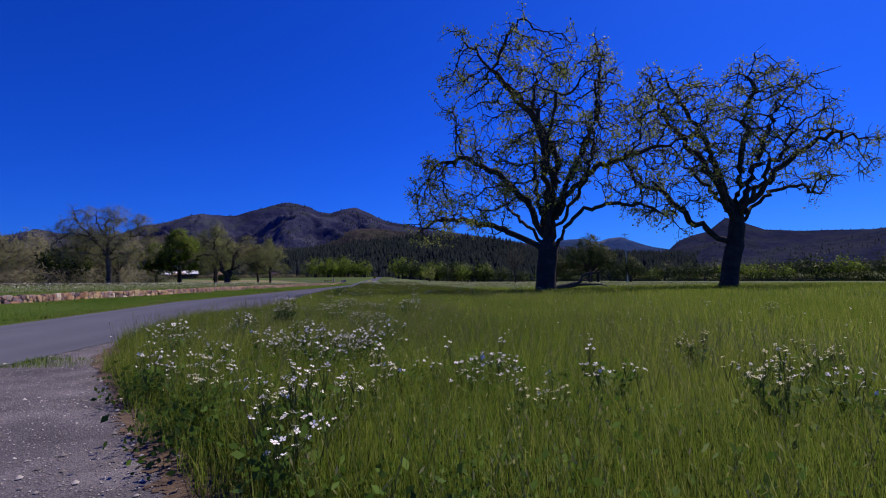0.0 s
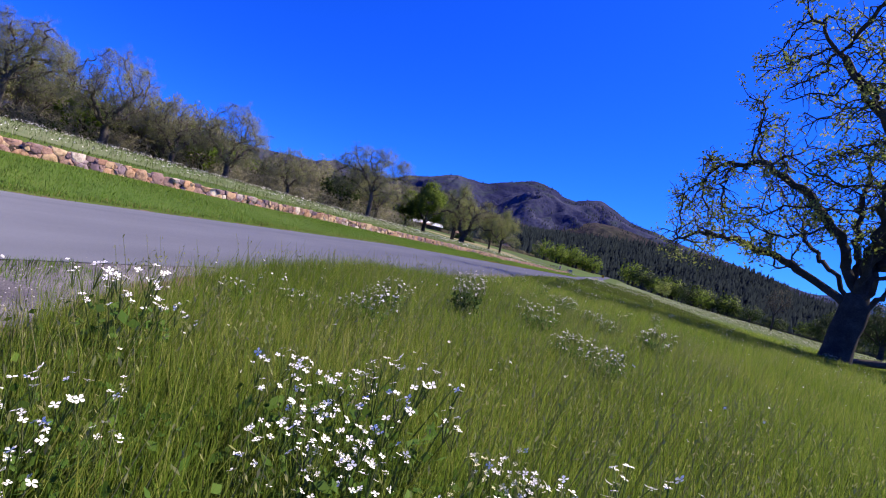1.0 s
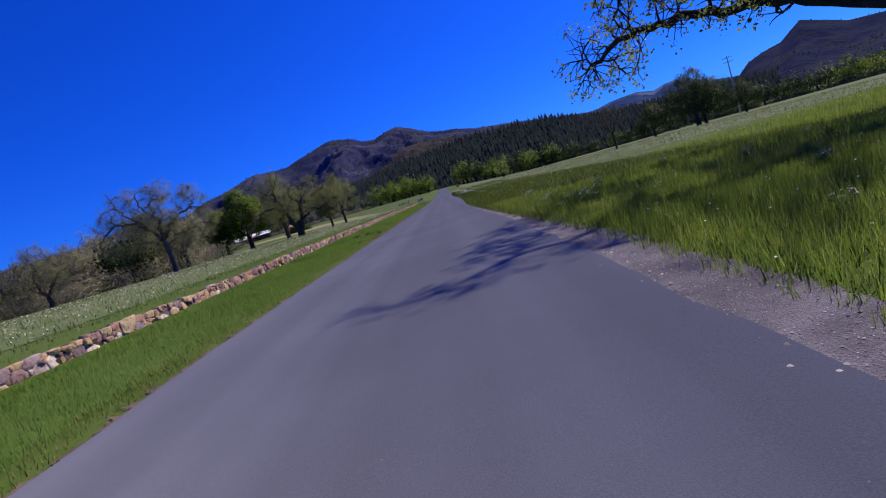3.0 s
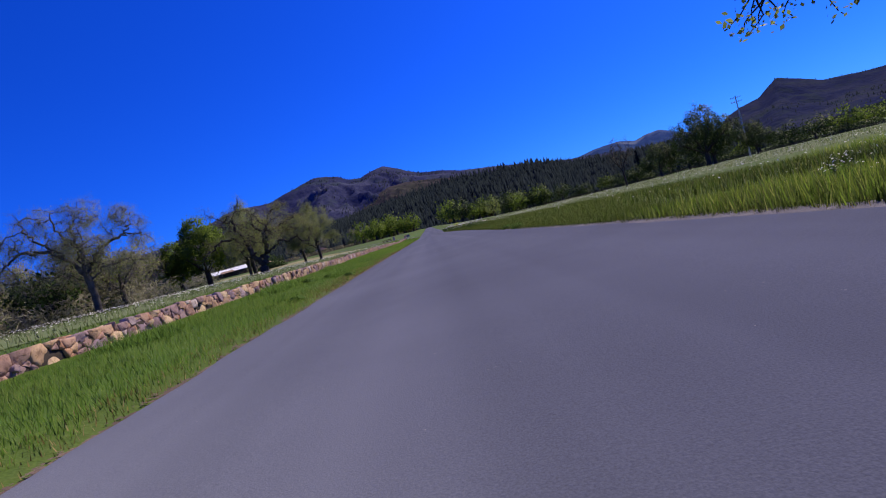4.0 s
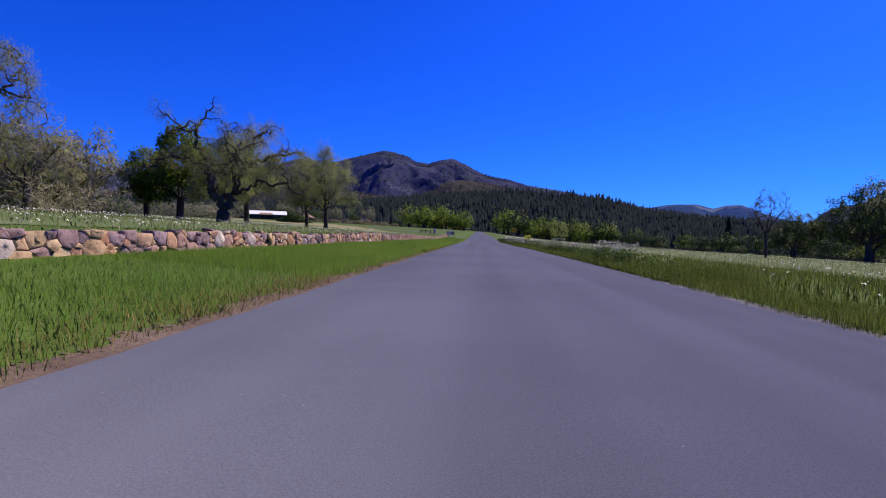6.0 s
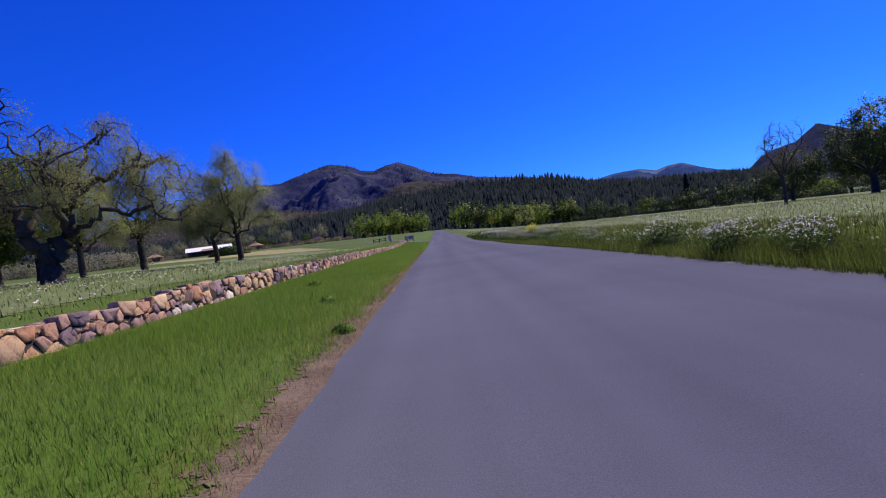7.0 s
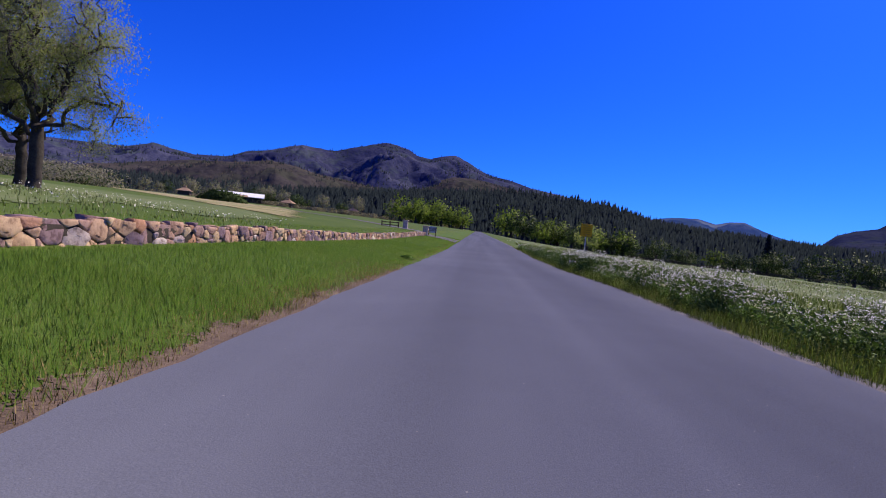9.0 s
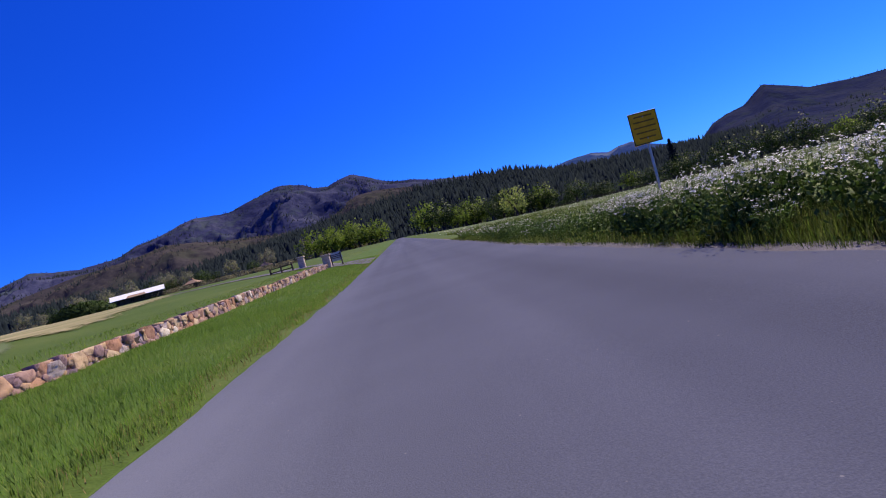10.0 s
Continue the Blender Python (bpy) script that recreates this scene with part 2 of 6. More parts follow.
M_LICHEN = leafy("lichen_twig", [(0.14, 0.125, 0.115), (0.2, 0.185, 0.16), (0.2, 0.205, 0.13), (0.32, 0.31, 0.27)], 0.9, 0.4)
M_BROWN = leafy("brown_oak_leaf", [(0.095, 0.085, 0.065), (0.14, 0.128, 0.09), (0.15, 0.155, 0.08)], 0.6, 0.45)
M_LEAF_GREEN = leafy("green_leaf", [(0.02, 0.038, 0.011), (0.029, 0.053, 0.014), (0.043, 0.073, 0.02)], 0.6, 0.25, 0.06)
M_LEAF_MID = leafy("oak_leaf", [(0.022, 0.041, 0.014), (0.034, 0.06, 0.019), (0.055, 0.09, 0.03)], 0.6, 0.3, 0.08)
M_LEAF_LIME = leafy("lime_leaf", [(0.06, 0.105, 0.016), (0.1, 0.155, 0.025), (0.14, 0.195, 0.035)], 0.6, 0.45, 0.06)
# shade at the verge's foot is put into this darker leaf colour
M_WEED = leafy("weed_leaf", [(0.03, 0.062, 0.014), (0.052, 0.1, 0.022), (0.095, 0.155, 0.038)], 0.6, 0.2, 0.06)
# needle colours include a bluish tint painted in for distance haze
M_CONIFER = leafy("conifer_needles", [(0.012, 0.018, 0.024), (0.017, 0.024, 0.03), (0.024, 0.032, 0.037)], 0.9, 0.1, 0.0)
M_GREYWOOD = leafy("leafless_twigs", [(0.045, 0.04, 0.042), (0.06, 0.054, 0.052), (0.075, 0.07, 0.058)], 0.9, 0.1, 0.0)
M_FOOT = hills("spur", (0.03, 0.028, 0.034), (0.048, 0.044, 0.047), (0.075, 0.067, 0.066), (0.055, 0.058, 0.044), 0.06, 0.006)
M_PETAL = leafy("white_petal", [(0.9, 0.88, 0.9), (0.94, 0.94, 0.92), (0.93, 0.92, 0.82)], 0.7, 0.18)
M_CREAM = leafy("cream_petal", [(0.84, 0.82, 0.5), (0.9, 0.88, 0.64), (0.92, 0.9, 0.76)], 0.7, 0.25)
M_YELLOW = leafy("yellow_petal", [(0.72, 0.74, 0.08), (0.82, 0.84, 0.16), (0.88, 0.9, 0.34)], 0.7, 0.5)
M_STEM = leafy("flower_stem", [(0.08, 0.14, 0.03), (0.13, 0.19, 0.045), (0.14, 0.12, 0.08)])
M_ROOF = plain("white_metal_roof", (0.92, 0.92, 0.92), 0.5)
M_SHINGLE = plain("brown_shingles", (0.34, 0.23, 0.155), 0.9)
M_WOOD = plain("dark_weathered_wood", (0.09, 0.065, 0.05), 0.9)
M_SIGN = plain("amber_sign_paint", (0.8, 0.42, 0.015), 0.5)
M_OAT = leafy("wild_oat", [(0.16, 0.22, 0.06), (0.25, 0.28, 0.1), (0.36, 0.34, 0.17)], 0.6, 0.4, 0.06)
M_BLUEGRASS = leafy("tall_blue_grass", [(0.07, 0.15, 0.03), (0.1, 0.19, 0.036), (0.15, 0.24, 0.045)], 0.6, 0.35, 0.06)
M_LETTER = plain("faded_dark_lettering", (0.2, 0.11, 0.02), 0.7)
M_BLACK = plain("black_paint", (0.03, 0.025, 0.02), 0.6)
M_STEEL = plain("galvanised_steel", (0.5, 0.5, 0.52), 0.45, 0.7)
M_PATCH = two_scale("pale_asphalt", [(0.17, 0.17, 0.19), (0.24, 0.235, 0.25)], 4.0, 60.0, 0.95, 0.5, 0.004)
M_PILLAR = two_scale("pillar_stone", [(0.3, 0.25, 0.2), (0.5, 0.42, 0.33), (0.62, 0.55, 0.45)], 4.0, 30.0, 0.9, 0.6)
M_NOTICE = plain("pale_notice_paint", (0.3, 0.4, 0.45), 0.6)

# ---------------------------------------------------------------- mesh makers
def mesh_from(name, verts, faces, mat=None, smooth=False):
    me = bpy.data.meshes.new(name)
    verts = np.asarray(verts, np.float32)
    me.vertices.add(len(verts))
    me.vertices.foreach_set("co", verts.ravel())
    if isinstance(faces, np.ndarray):
        k = faces.shape[1]
        me.loops.add(faces.size)
        me.loops.foreach_set("vertex_index", faces.astype(np.int32).ravel())
        me.polygons.add(len(faces))
        me.polygons.foreach_set("loop_start", np.arange(0, faces.size, k, dtype=np.int32))
    else:
        flat = np.fromiter((i for f in faces for i in f), np.int32)
        size = np.fromiter((len(f) for f in faces), np.int32)
        me.loops.add(len(flat))
        me.loops.foreach_set("vertex_index", flat)
        me.polygons.add(len(size))
        me.polygons.foreach_set("loop_start", np.concatenate([[0], np.cumsum(size)[:-1]]).astype(np.int32))
    if smooth:
        me.polygons.foreach_set("use_smooth", np.ones(len(me.polygons), bool))
    me.update(calc_edges=True)
    me.validate()
    if mat:
        me.materials.append(mat)
    return me


def add(name, me, parent=None, label=""):
    ob = new(name, me)
    if parent:
        ob.parent = parent
    if label:
        ob["label"] = label
    return ob


def rnoise(x, y, scale, seed=0.0):
    return np.array([noise.fractal(Vector((a / scale, b / scale, seed)), 1.0, 2.0, 5) for a, b in zip(np.ravel(x), np.ravel(y))]).reshape(np.shape(x))


# ---------------------------------------------------------------- the lie of the land
def rise(y):
    return 0.013 * np.clip(np.asarray(y, float) - 140, 0, 500)


def dip(x, y):
    """Lowers the road and its shoulders near the turnout to fit the camera's view."""
    return -0.26 * np.interp(y, [3, 19], [1, 0]) * np.interp(x, [-6.8, -4.0, 4.0, 14.0], [0, 1, 1, 0])


def land(x, y):
    """Height of the ground without its small bumps."""
    x, y = np.asarray(x, float), np.asarray(y, float)
    left = np.interp(x, [-400, -170, -45, -22, -8.2, -7.6, -6.9, -4.2, -3.0], [11.0, 6.4, 2.3, 1.42, 0.66, 0.5, 0.28, 0.1, -0.02])
    right = np.interp(x, [3.0, 4.5, 7.0, 20.0, 45.0, 62.0, 80.0, 100.0, 150.0, 200.0, 400.0], [-0.03, -0.16, -0.3, -0.85, -1.6, -2.1, -2.9, -3.6, -5.5, -8.0, -10.0])
    return rise(y) * np.interp(x, [10, 60], [1, 0]) + dip(x, y) + np.where(x < 0, left, right)


def steps(parts):
    out = []
    for a, b, d in parts:
        out.append(np.arange(a, b, d))
    return np.concatenate(out)


def sheet(name, xs, ys, fz, mat, smooth=True):
    X, Y = np.meshgrid(xs, ys)
    Z = fz(X, Y)
    v = np.stack([X, Y, Z], -1).reshape(-1, 3)
    nx, ny = len(xs), len(ys)
    i = (np.arange(ny - 1)[:, None] * nx + np.arange(nx - 1)[None]).ravel()
    f = np.stack([i, i + 1, i + nx + 1, i + nx], -1)
    return mesh_from(name, v, f, mat, smooth)


def right_edge(y):
    """Where the asphalt ends on the meadow side."""
    y = np.asarray(y, float)
    return np.interp(y, [-60, -6, -2, 1, 5, 28, 38, 50, 62, 76, 95, 104, 112, 120, 127, 136, 146, 400], [3.0, 2.95, 2.85, 2.9, 2.98, 2.9, 2.6, 2.5, 2.75, 2.95, 2.95, 2.6, 2.55, 2.75, 2.4, 2.45, 2.7, 2.8])


def grass_edge(y):
    """Where the meadow grass begins beside the gravel."""
    y = np.asarray(y, float)
    return np.interp(y, [-60, -12, -8.5, -6, -5, -4.5, -3.5, -2.4, -1.5, -0.5, 1, 4, 8, 20, 31, 40, 50, 62, 76, 95, 104, 112, 120, 127, 136, 146, 400], [30, 10.5, 8.3, 6.75, 6.1, 5.75, 5.2, 4.55, 4.0, 3.5, 3.15, 3.15, 3.4, 3.4, 3.0, 2.68, 2.6, 2.8, 3.0, 3.0, 2.66, 2.62, 2.8, 2.5, 2.55, 2.75, 2.8])


gx = steps([(-3600, -400, 200), (-400, -60, 20), (-60, -12, 3), (-12, 14, 0.4), (14, 90, 3), (90, 400, 20), (400, 3601, 200)])
gy = steps([(-400, -30, 20), (-30, 220, 1.0), (220, 540, 6), (540, 900, 30), (900, 4200, 300)])
ground = tagged(add("ground", sheet("ground", gx, gy, lambda x, y: land(x, y) - np.where(np.abs(x) < 2.9, 0.06, 0.0), M_GROUND)),
                "green meadow ground with bare brown soil along the road", "ground", kind="structure")


def ribbon(name, ys, left, right, fz, mat, n=9, jag=0.0, seed=0, fade=0.0, one_side=""):
    """A strip along the road between two edges, with slightly ragged sides."""
    rng = np.random.default_rng(seed)
    L, R = left(ys), right(ys)
    if jag:
        L = L + np.convolve(rng.normal(0, jag, len(ys) + 4), np.ones(3) / 2, "same")[2:-2]
        R = R + np.convolve(rng.normal(0, jag, len(ys) + 4), np.ones(3) / 2, "same")[2:-2]
    T = np.linspace(0, 1, n)
    X = L[:, None] + (R - L)[:, None] * T
    Y = np.repeat(ys[:, None], n, 1)
    v = np.stack([X, Y, fz(X, Y)], -1).reshape(-1, 3)
    i = (np.arange(len(ys) - 1)[:, None] * n + np.arange(n - 1)[None]).ravel()
    me = mesh_from(name, v, np.stack([i, i + 1, i + n + 1, i + n], -1), mat, True)
    if fade:
        e = np.clip(np.minimum((X - L[:, None]) * (9 if one_side == "right" else 1), (R[:, None] - X) * (9 if one_side == "left" else 1)) / fade, 0, 1)
        me.attributes.new("edge", "FLOAT", "POINT").data.foreach_set("value", e.ravel().astype(np.float32))
    return me


def const(c):
    return lambda y: np.full(len(y), c)


def crown_of_road(x, y):
    return rise(y) + dip(x, y) + 0.03 - 0.0035 * x * x


def gravel_z(x, y):
    e = right_edge(y)
    return np.maximum(land(x, y), crown_of_road(np.minimum(x, e), y) - 0.012 - 0.05 * np.clip(x - e, 0, 4))


ry = steps([(-60, 190, 0.3), (190, 720, 4)])
road = tagged(add("road", ribbon("road", ry, const(-2.9), right_edge, crown_of_road, M_ASPHALT, 13, 0.025, 5)),
              "straight worn grey asphalt country road", "road", kind="structure")
vy = steps([(-60, 220, 0.4), (220, 600, 5)])
tagged(add("verge_dirt", ribbon("verge_dirt", vy, lambda y: np.interp(y, [-60, 40, 60, 84, 104, 114, 124, 600], [-3.4, -3.4, -3.6, -3.65, -3.65, -3.6, -3.2, -3.1]), const(-2.7), lambda x, y: np.maximum(land(x, y), rise(y) + dip(x, y) - 0.02) + 0.006, M_DIRT, 14, 0.0, 6, 0.75, "left")),
       "strip of bare brown dirt beside the asphalt", "verge", kind="structure")
tagged(add("bank_turf", ribbon("bank_turf", vy, const(-6.95), lambda y: np.interp(y, [-60, 60, 84, 104, 120, 600], [-3.2, -3.25, -3.35, -3.2, -3.0, -3.0]), lambda x, y: land(x, y) + 0.012 - 0.03 * np.clip((x + 3.75) / 0.4, 0, 1), M_TURF, 22)),
       "bright green turf between road and wall", "turf", kind="structure")
tagged(add("verge_gravel", ribbon("verge_gravel", steps([(-40, 60, 0.3), (60, 220, 0.6)]), lambda y: right_edge(y) - 0.25, lambda y: grass_edge(y) + 0.45,
                                  lambda x, y: gravel_z(x, y) + 0.004, M_GRAVEL, 14, 0.0, 7, 0.4, "right")),
       "grey gravel shoulder widening into a turnout", "gravel", kind="structure")
tagged(add("verge_soil", ribbon("verge_soil", steps([(-12, 4, 0.2)]), lambda y: grass_edge(y) - 0.35, lambda y: grass_edge(y) + 0.5,
                                lambda x, y: gravel_z(x, y) + 0.009, M_DIRT, 9, 0.0, 8, 0.42)),
       "reddish bare soil between gravel and grass", "soil", kind="structure")
tagged(add("hay_field", ribbon("hay_field", steps([(145, 262, 2)]), lambda y: np.interp(y, [145, 150, 165, 215, 262], [-15, -24, -38, -85, -140]), lambda y: np.interp(y, [145, 148, 200, 262], [-13, -12.5, -30, -58]), lambda x, y: land(x, y) + 0.06, M_MOWN, 60, 0.0, 9, 7.0)),
       "mown tan hay field beyond the wall", "field", kind="structure")
tagged(add("flower_field", ribbon("flower_field", steps([(34, 430, 4)]), lambda y: np.interp(y, [34, 60, 90, 180, 430], [60, 34, 9, 6, 6]), lambda y: np.interp(y, [34, 190, 430], [110, 150, 150]), lambda x, y: land(x, y) + 0.02, M_FIELD, 60, 0.0, 10, 5.0)),
       "pale meadow full of small white flowers", "field", kind="structure")
tagged(add("flower_bank", ribbon("flower_bank", steps([(-50, 150, 2)]), lambda y: np.interp(y, [-50, 60, 95, 130, 150], [-110, -62, -40, -40, -36]), lambda y: np.interp(y, [-50, 115, 135, 150], [-9, -9, -18, -32]), lambda x, y: land(x, y) + 0.02, M_FIELD, 40, 0.0, 11, 3.0)),
       "pale flowering bank behind the wall", "field", kind="structure")
tagged(add("flower_strip", ribbon("flower_strip", steps([(126, 156, 1)]), lambda y: np.interp(y, [126, 156], [-60, -70]), lambda y: np.interp(y, [126, 141, 152, 156], [-10.5, -13, -21, -26]), lambda x, y: land(x, y) + 0.026, M_FIELD, 40, 0.0, 13, 2.0)),
       "pale strip of white flowers in the green field", "field", kind="structure")
tagged(add("driveway", ribbon("driveway", steps([(156, 300, 1)]), lambda y: np.interp(y, [156, 162, 167, 172, 184, 205, 300], [-3.0, -5.0, -7.6, -11.5, -19.5, -38, -136]), lambda y: np.interp(y, [156, 168, 171, 174, 184, 205, 300], [-2.7, -2.7, -4.5, -8.4, -14.5, -31, -126]), lambda x, y: land(x, y) + 0.06, M_GRAVEL, 9, 0.0, 12, 0.7)),
       "pale gravel driveway turning off the road", "driveway", kind="structure")


# ---------------------------------------------------------------- mountains
def range_points(az, el, r0, r1, rough, seed, na, nr, base, power=0.8, foot=-12.0):
    A = np.radians(np.linspace(az[0], az[-1], na))
    T = np.linspace(0, 1.25, nr)
    H = np.interp(np.degrees(A), az, el)
    AA, TT = np.meshgrid(A, T)
    R = r0 + (r1 - r0) * TT
    X, Y = R * np.sin(AA), 40 + R * np.cos(AA)
    top = np.tan(np.radians(H))[None] * r1
    S = np.where(TT <= 1, np.clip(TT, 0, 1) ** power, 1 - (TT - 1) * 1.2)
    warp = rnoise(X, Y, rough * 3, seed + 2) * rough * 1.5
    U, V = AA * (r0 + r1) / 2 + warp, TT * (r1 - r0) / 1.7 + warp * 0.6
    n = rnoise(X, Y, rough * 6, seed) * 0.3
    for k, amp in ((3.6, 0.11), (1.7, 0.06), (0.8, 0.035), (0.35, 0.018)):      # spurs and gullies
        n += amp * (0.6 - 2 * np.abs(rnoise(U, V, rough * k, seed + k)))
    crest = np.where(TT > 0.9, rnoise(X, Y, rough * 0.25, seed + 5), 0) * top * 0.006
    Z = foot + (top + base - foot) * S + n * top * np.sin(np.clip(TT, 0, 1) * math.pi) ** 0.9 + crest
    below = np.tan(np.radians(H))[None] * R * (0.86 + 0.13 * np.clip(TT, 0, 1)) + base
    return np.stack([X, Y, np.where(TT < 0.96, np.minimum(Z, below), Z)], -1)


def range_sheet(name, az, el, r0, r1, mat, rough, seed, label, na=240, nr=40, base=3.0):
    """A range of hills round the valley: az, el give its skyline in degrees, seen from the road."""
    P = range_points(az, el, r0, r1, rough, seed, na, nr, base)
    i = (np.arange(nr - 1)[:, None] * na + np.arange(na - 1)[None]).ravel()
    f = np.stack([i, i + 1, i + na + 1, i + na], -1)
    tagged(add(name, mesh_from(name, P.reshape(-1, 3), f, mat, True)), label, "mountain", kind="structure")
    return P


MAIN_AZ = [-75, -55, -42, -34.2, -32, -30.4, -28.5, -26.2, -25.2, -24, -22.4, -21.2, -20, -18.6, -17.9, -16.3, -15.4, -13.6, -11.8, -10.5, -9.4, -8, -6.8, -5.6, -4.2, -3, -1.8, -0.6, 0.6, 3.2, 5, 8, 16, 24, 34]
MAIN_EL = [5.0, 5.2, 5.0, 5.2, 5.8, 5.4, 5.2, 5.4, 5.7, 6.25, 6.55, 6.85, 7.25, 7.6, 7.5, 7.4, 7.4, 7.95, 8.45, 8.78, 8.72, 8.35, 7.72, 7.6, 8.0, 8.2, 7.7, 7.05, 6.5, 6.05, 5.5, 5.0, 3.4, 2.2, 1.2]
SLOPE = range_sheet("backdrop_mountain", MAIN_AZ, MAIN_EL, 1350, 2300, M_HILL, 120, 1.0, "distant purple-brown mountain with two summits, tinted haze blue", 620, 110)
FOOT_AZ = [-60, -40, -34, -28.7, -25, -21.4, -19, -16.5, -13, -9, -7.5, -5.2, -3, -1, 1, 3, 6, 12]
FOOT_EL = [3.6, 3.4, 3.7, 4.7, 5.0, 5.6, 5.3, 4.7, 4.4, 4.0, 4.3, 5.1, 5.9, 5.9, 5.6, 5.2, 4.4, 3.0]
FOOT = range_sheet("backdrop_foothill", FOOT_AZ, FOOT_EL, 1020, 1640, M_FOOT, 90, 21.0, "brown wooded spur below the mountain", 420, 70)
range_sheet("backdrop_ridge", [10, 15, 17.5, 19, 20, 21.5, 23, 24.2, 25.4, 27, 28.4, 30.3, 36], [3.0, 3.2, 3.3, 3.55, 3.62, 3.6, 3.2, 3.5, 3.55, 2.8, 2.3, 1.9, 1.6], 2400, 3600, M_HILL_FAR, 200, 4.0, "far ridge tinted haze blue, with pale bare patches", 160, 30)
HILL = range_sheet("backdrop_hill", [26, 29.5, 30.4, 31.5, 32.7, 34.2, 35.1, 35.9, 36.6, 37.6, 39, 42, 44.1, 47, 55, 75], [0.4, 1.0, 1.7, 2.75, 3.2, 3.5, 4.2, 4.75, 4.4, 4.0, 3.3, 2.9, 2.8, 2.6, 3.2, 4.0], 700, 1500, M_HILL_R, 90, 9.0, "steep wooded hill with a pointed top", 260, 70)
WOODS_AZ = [-60, -40, -26, -20, -16, -10, -4.5, 0, 2, 4, 7, 10, 13, 15, 17, 20, 24, 28, 34, 60]
WOODS_EL = [1.6, 1.9, 2.3, 2.5, 2.7, 3.0, 3.6, 4.2, 4.4, 4.5, 4.3, 4.1, 3.75, 3.1, 2.5, 2.0, 1.6, 1.2, 0.8, 0.6]
WOODS = range_points(WOODS_AZ, WOODS_EL, 560, 1250, 80, 14.0, 240, 40, 6.0)
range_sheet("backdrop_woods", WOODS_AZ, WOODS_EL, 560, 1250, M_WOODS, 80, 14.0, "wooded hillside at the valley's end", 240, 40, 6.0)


def unit(a):
    return a / (np.linalg.norm(a, axis=-1, keepdims=True) + 1e-9)


def conifers(name, P, hs, seed, mat, label):
    """Many far conifers, each a stack of ragged skirts."""
    rng = np.random.default_rng(seed)
    n, lay, sid = len(P), 3, 5
    h = hs[0] + (hs[1] - hs[0]) * rng.uniform(0, 1, n) ** 1.6
    V, F = [], []
    for k in range(lay):
        z0, z1 = 0.03 + 0.27 * k, min(1.0, 0.03 + 0.27 * k + 0.5)
        r = h * rng.uniform(0.17, 0.27, n) * (1 - 0.8 * k / lay)
        a = np.arange(sid) * 2 * math.pi / sid + rng.uniform(0, 6, (n, 1))
        rr = r[:, None] * rng.uniform(0.6, 1.25, (n, sid))
        ring = np.stack([P[:, :1] + rr * np.cos(a), P[:, 1:2] + rr * np.sin(a), P[:, 2:3] + h[:, None] * (z0 + rng.uniform(-0.04, 0.04, (n, sid)))], -1)
        tip = np.stack([P[:, 0], P[:, 1], P[:, 2] + h * z1], -1)[:, None]
        v = np.concatenate([ring, tip], 1).reshape(-1, 3)
        base = sum(len(q) for q in V) + np.arange(n)[:, None] * (sid + 1)
        j = np.arange(sid)
        f = np.stack([base + j, base + (j + 1) % sid, np.repeat(base + sid, sid, 1)], -1).reshape(-1, 3)
        V.append(v)
        F.append(f)
    V, F = np.concatenate(V), np.concatenate(F)
    me = mesh_from(name, V, F, mat, True)
    out = V - np.tile(np.repeat(P, sid + 1, 0), (lay, 1))
    me.normals_split_custom_set_from_vertices(unit(out * (1.0, 1.0, 0.0) + (0, 0, 2.5) + rng.normal(0, 0.6, V.shape)).astype(np.float32))
    return tagged(add(name, me), label, "trees", kind="stuff")


def on_range(P, u, v):
    """Points on a range's grid at fractional rows u and columns v."""
    i, j = u.astype(int), v.astype(int)
    fu, fv = (u - i)[:, None], (v - j)[:, None]
    return (P[i, j] * (1 - fu) + P[i + 1, j] * fu) * (1 - fv) + (P[i, j + 1] * (1 - fu) + P[i + 1, j + 1] * fu) * fv


rng = np.random.default_rng(21)
pick = on_range(WOODS, 31.9 * rng.uniform(0, 1, 26000) ** 0.8, rng.uniform(20, 220, 26000)) - (0, 0, 2.0)
azim = np.degrees(np.arctan2(pick[:, 0], pick[:, 1] - 40))
pick = pick[(azim > -50) & (azim < 34)]
sr = 86 * rng.uniform(0, 1, 20000) ** 0.9
slope = on_range(SLOPE, sr, rng.uniform(60, 612, 20000)) - (0, 0, 1.5)
thick = rnoise(slope[:, 0], slope[:, 1], 130, 5.0) + 0.5 * (1 - sr / 86)
slope = slope[thick > 0.28]
fringe = on_range(SLOPE, rng.uniform(85, 88, 420), rng.uniform(150, 612, 420)) - (0, 0, 1.0)
spur = on_range(FOOT, 55 * rng.uniform(0, 1, 9000) ** 0.9, rng.uniform(10, 400, 9000)) - (0, 0, 1.5)
spur = spur[rnoise(spur[:, 0], spur[:, 1], 110, 8.0) > -0.12]
dark_hill = np.concatenate([on_range(HILL, rng.uniform(0, 30, 1500), rng.uniform(10, 220, 1500)), on_range(HILL, rng.uniform(52, 56, 260), rng.uniform(10, 220, 260))]) - (0, 0, 1.5)
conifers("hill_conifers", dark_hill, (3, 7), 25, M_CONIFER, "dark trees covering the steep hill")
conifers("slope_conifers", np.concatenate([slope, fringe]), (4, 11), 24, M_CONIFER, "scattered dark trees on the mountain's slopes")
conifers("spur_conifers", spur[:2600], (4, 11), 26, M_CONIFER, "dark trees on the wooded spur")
conifers("spur_trees", spur[2600:], (4, 8), 27, M_GREYWOOD, "leafless grey-brown trees on the wooded spur")
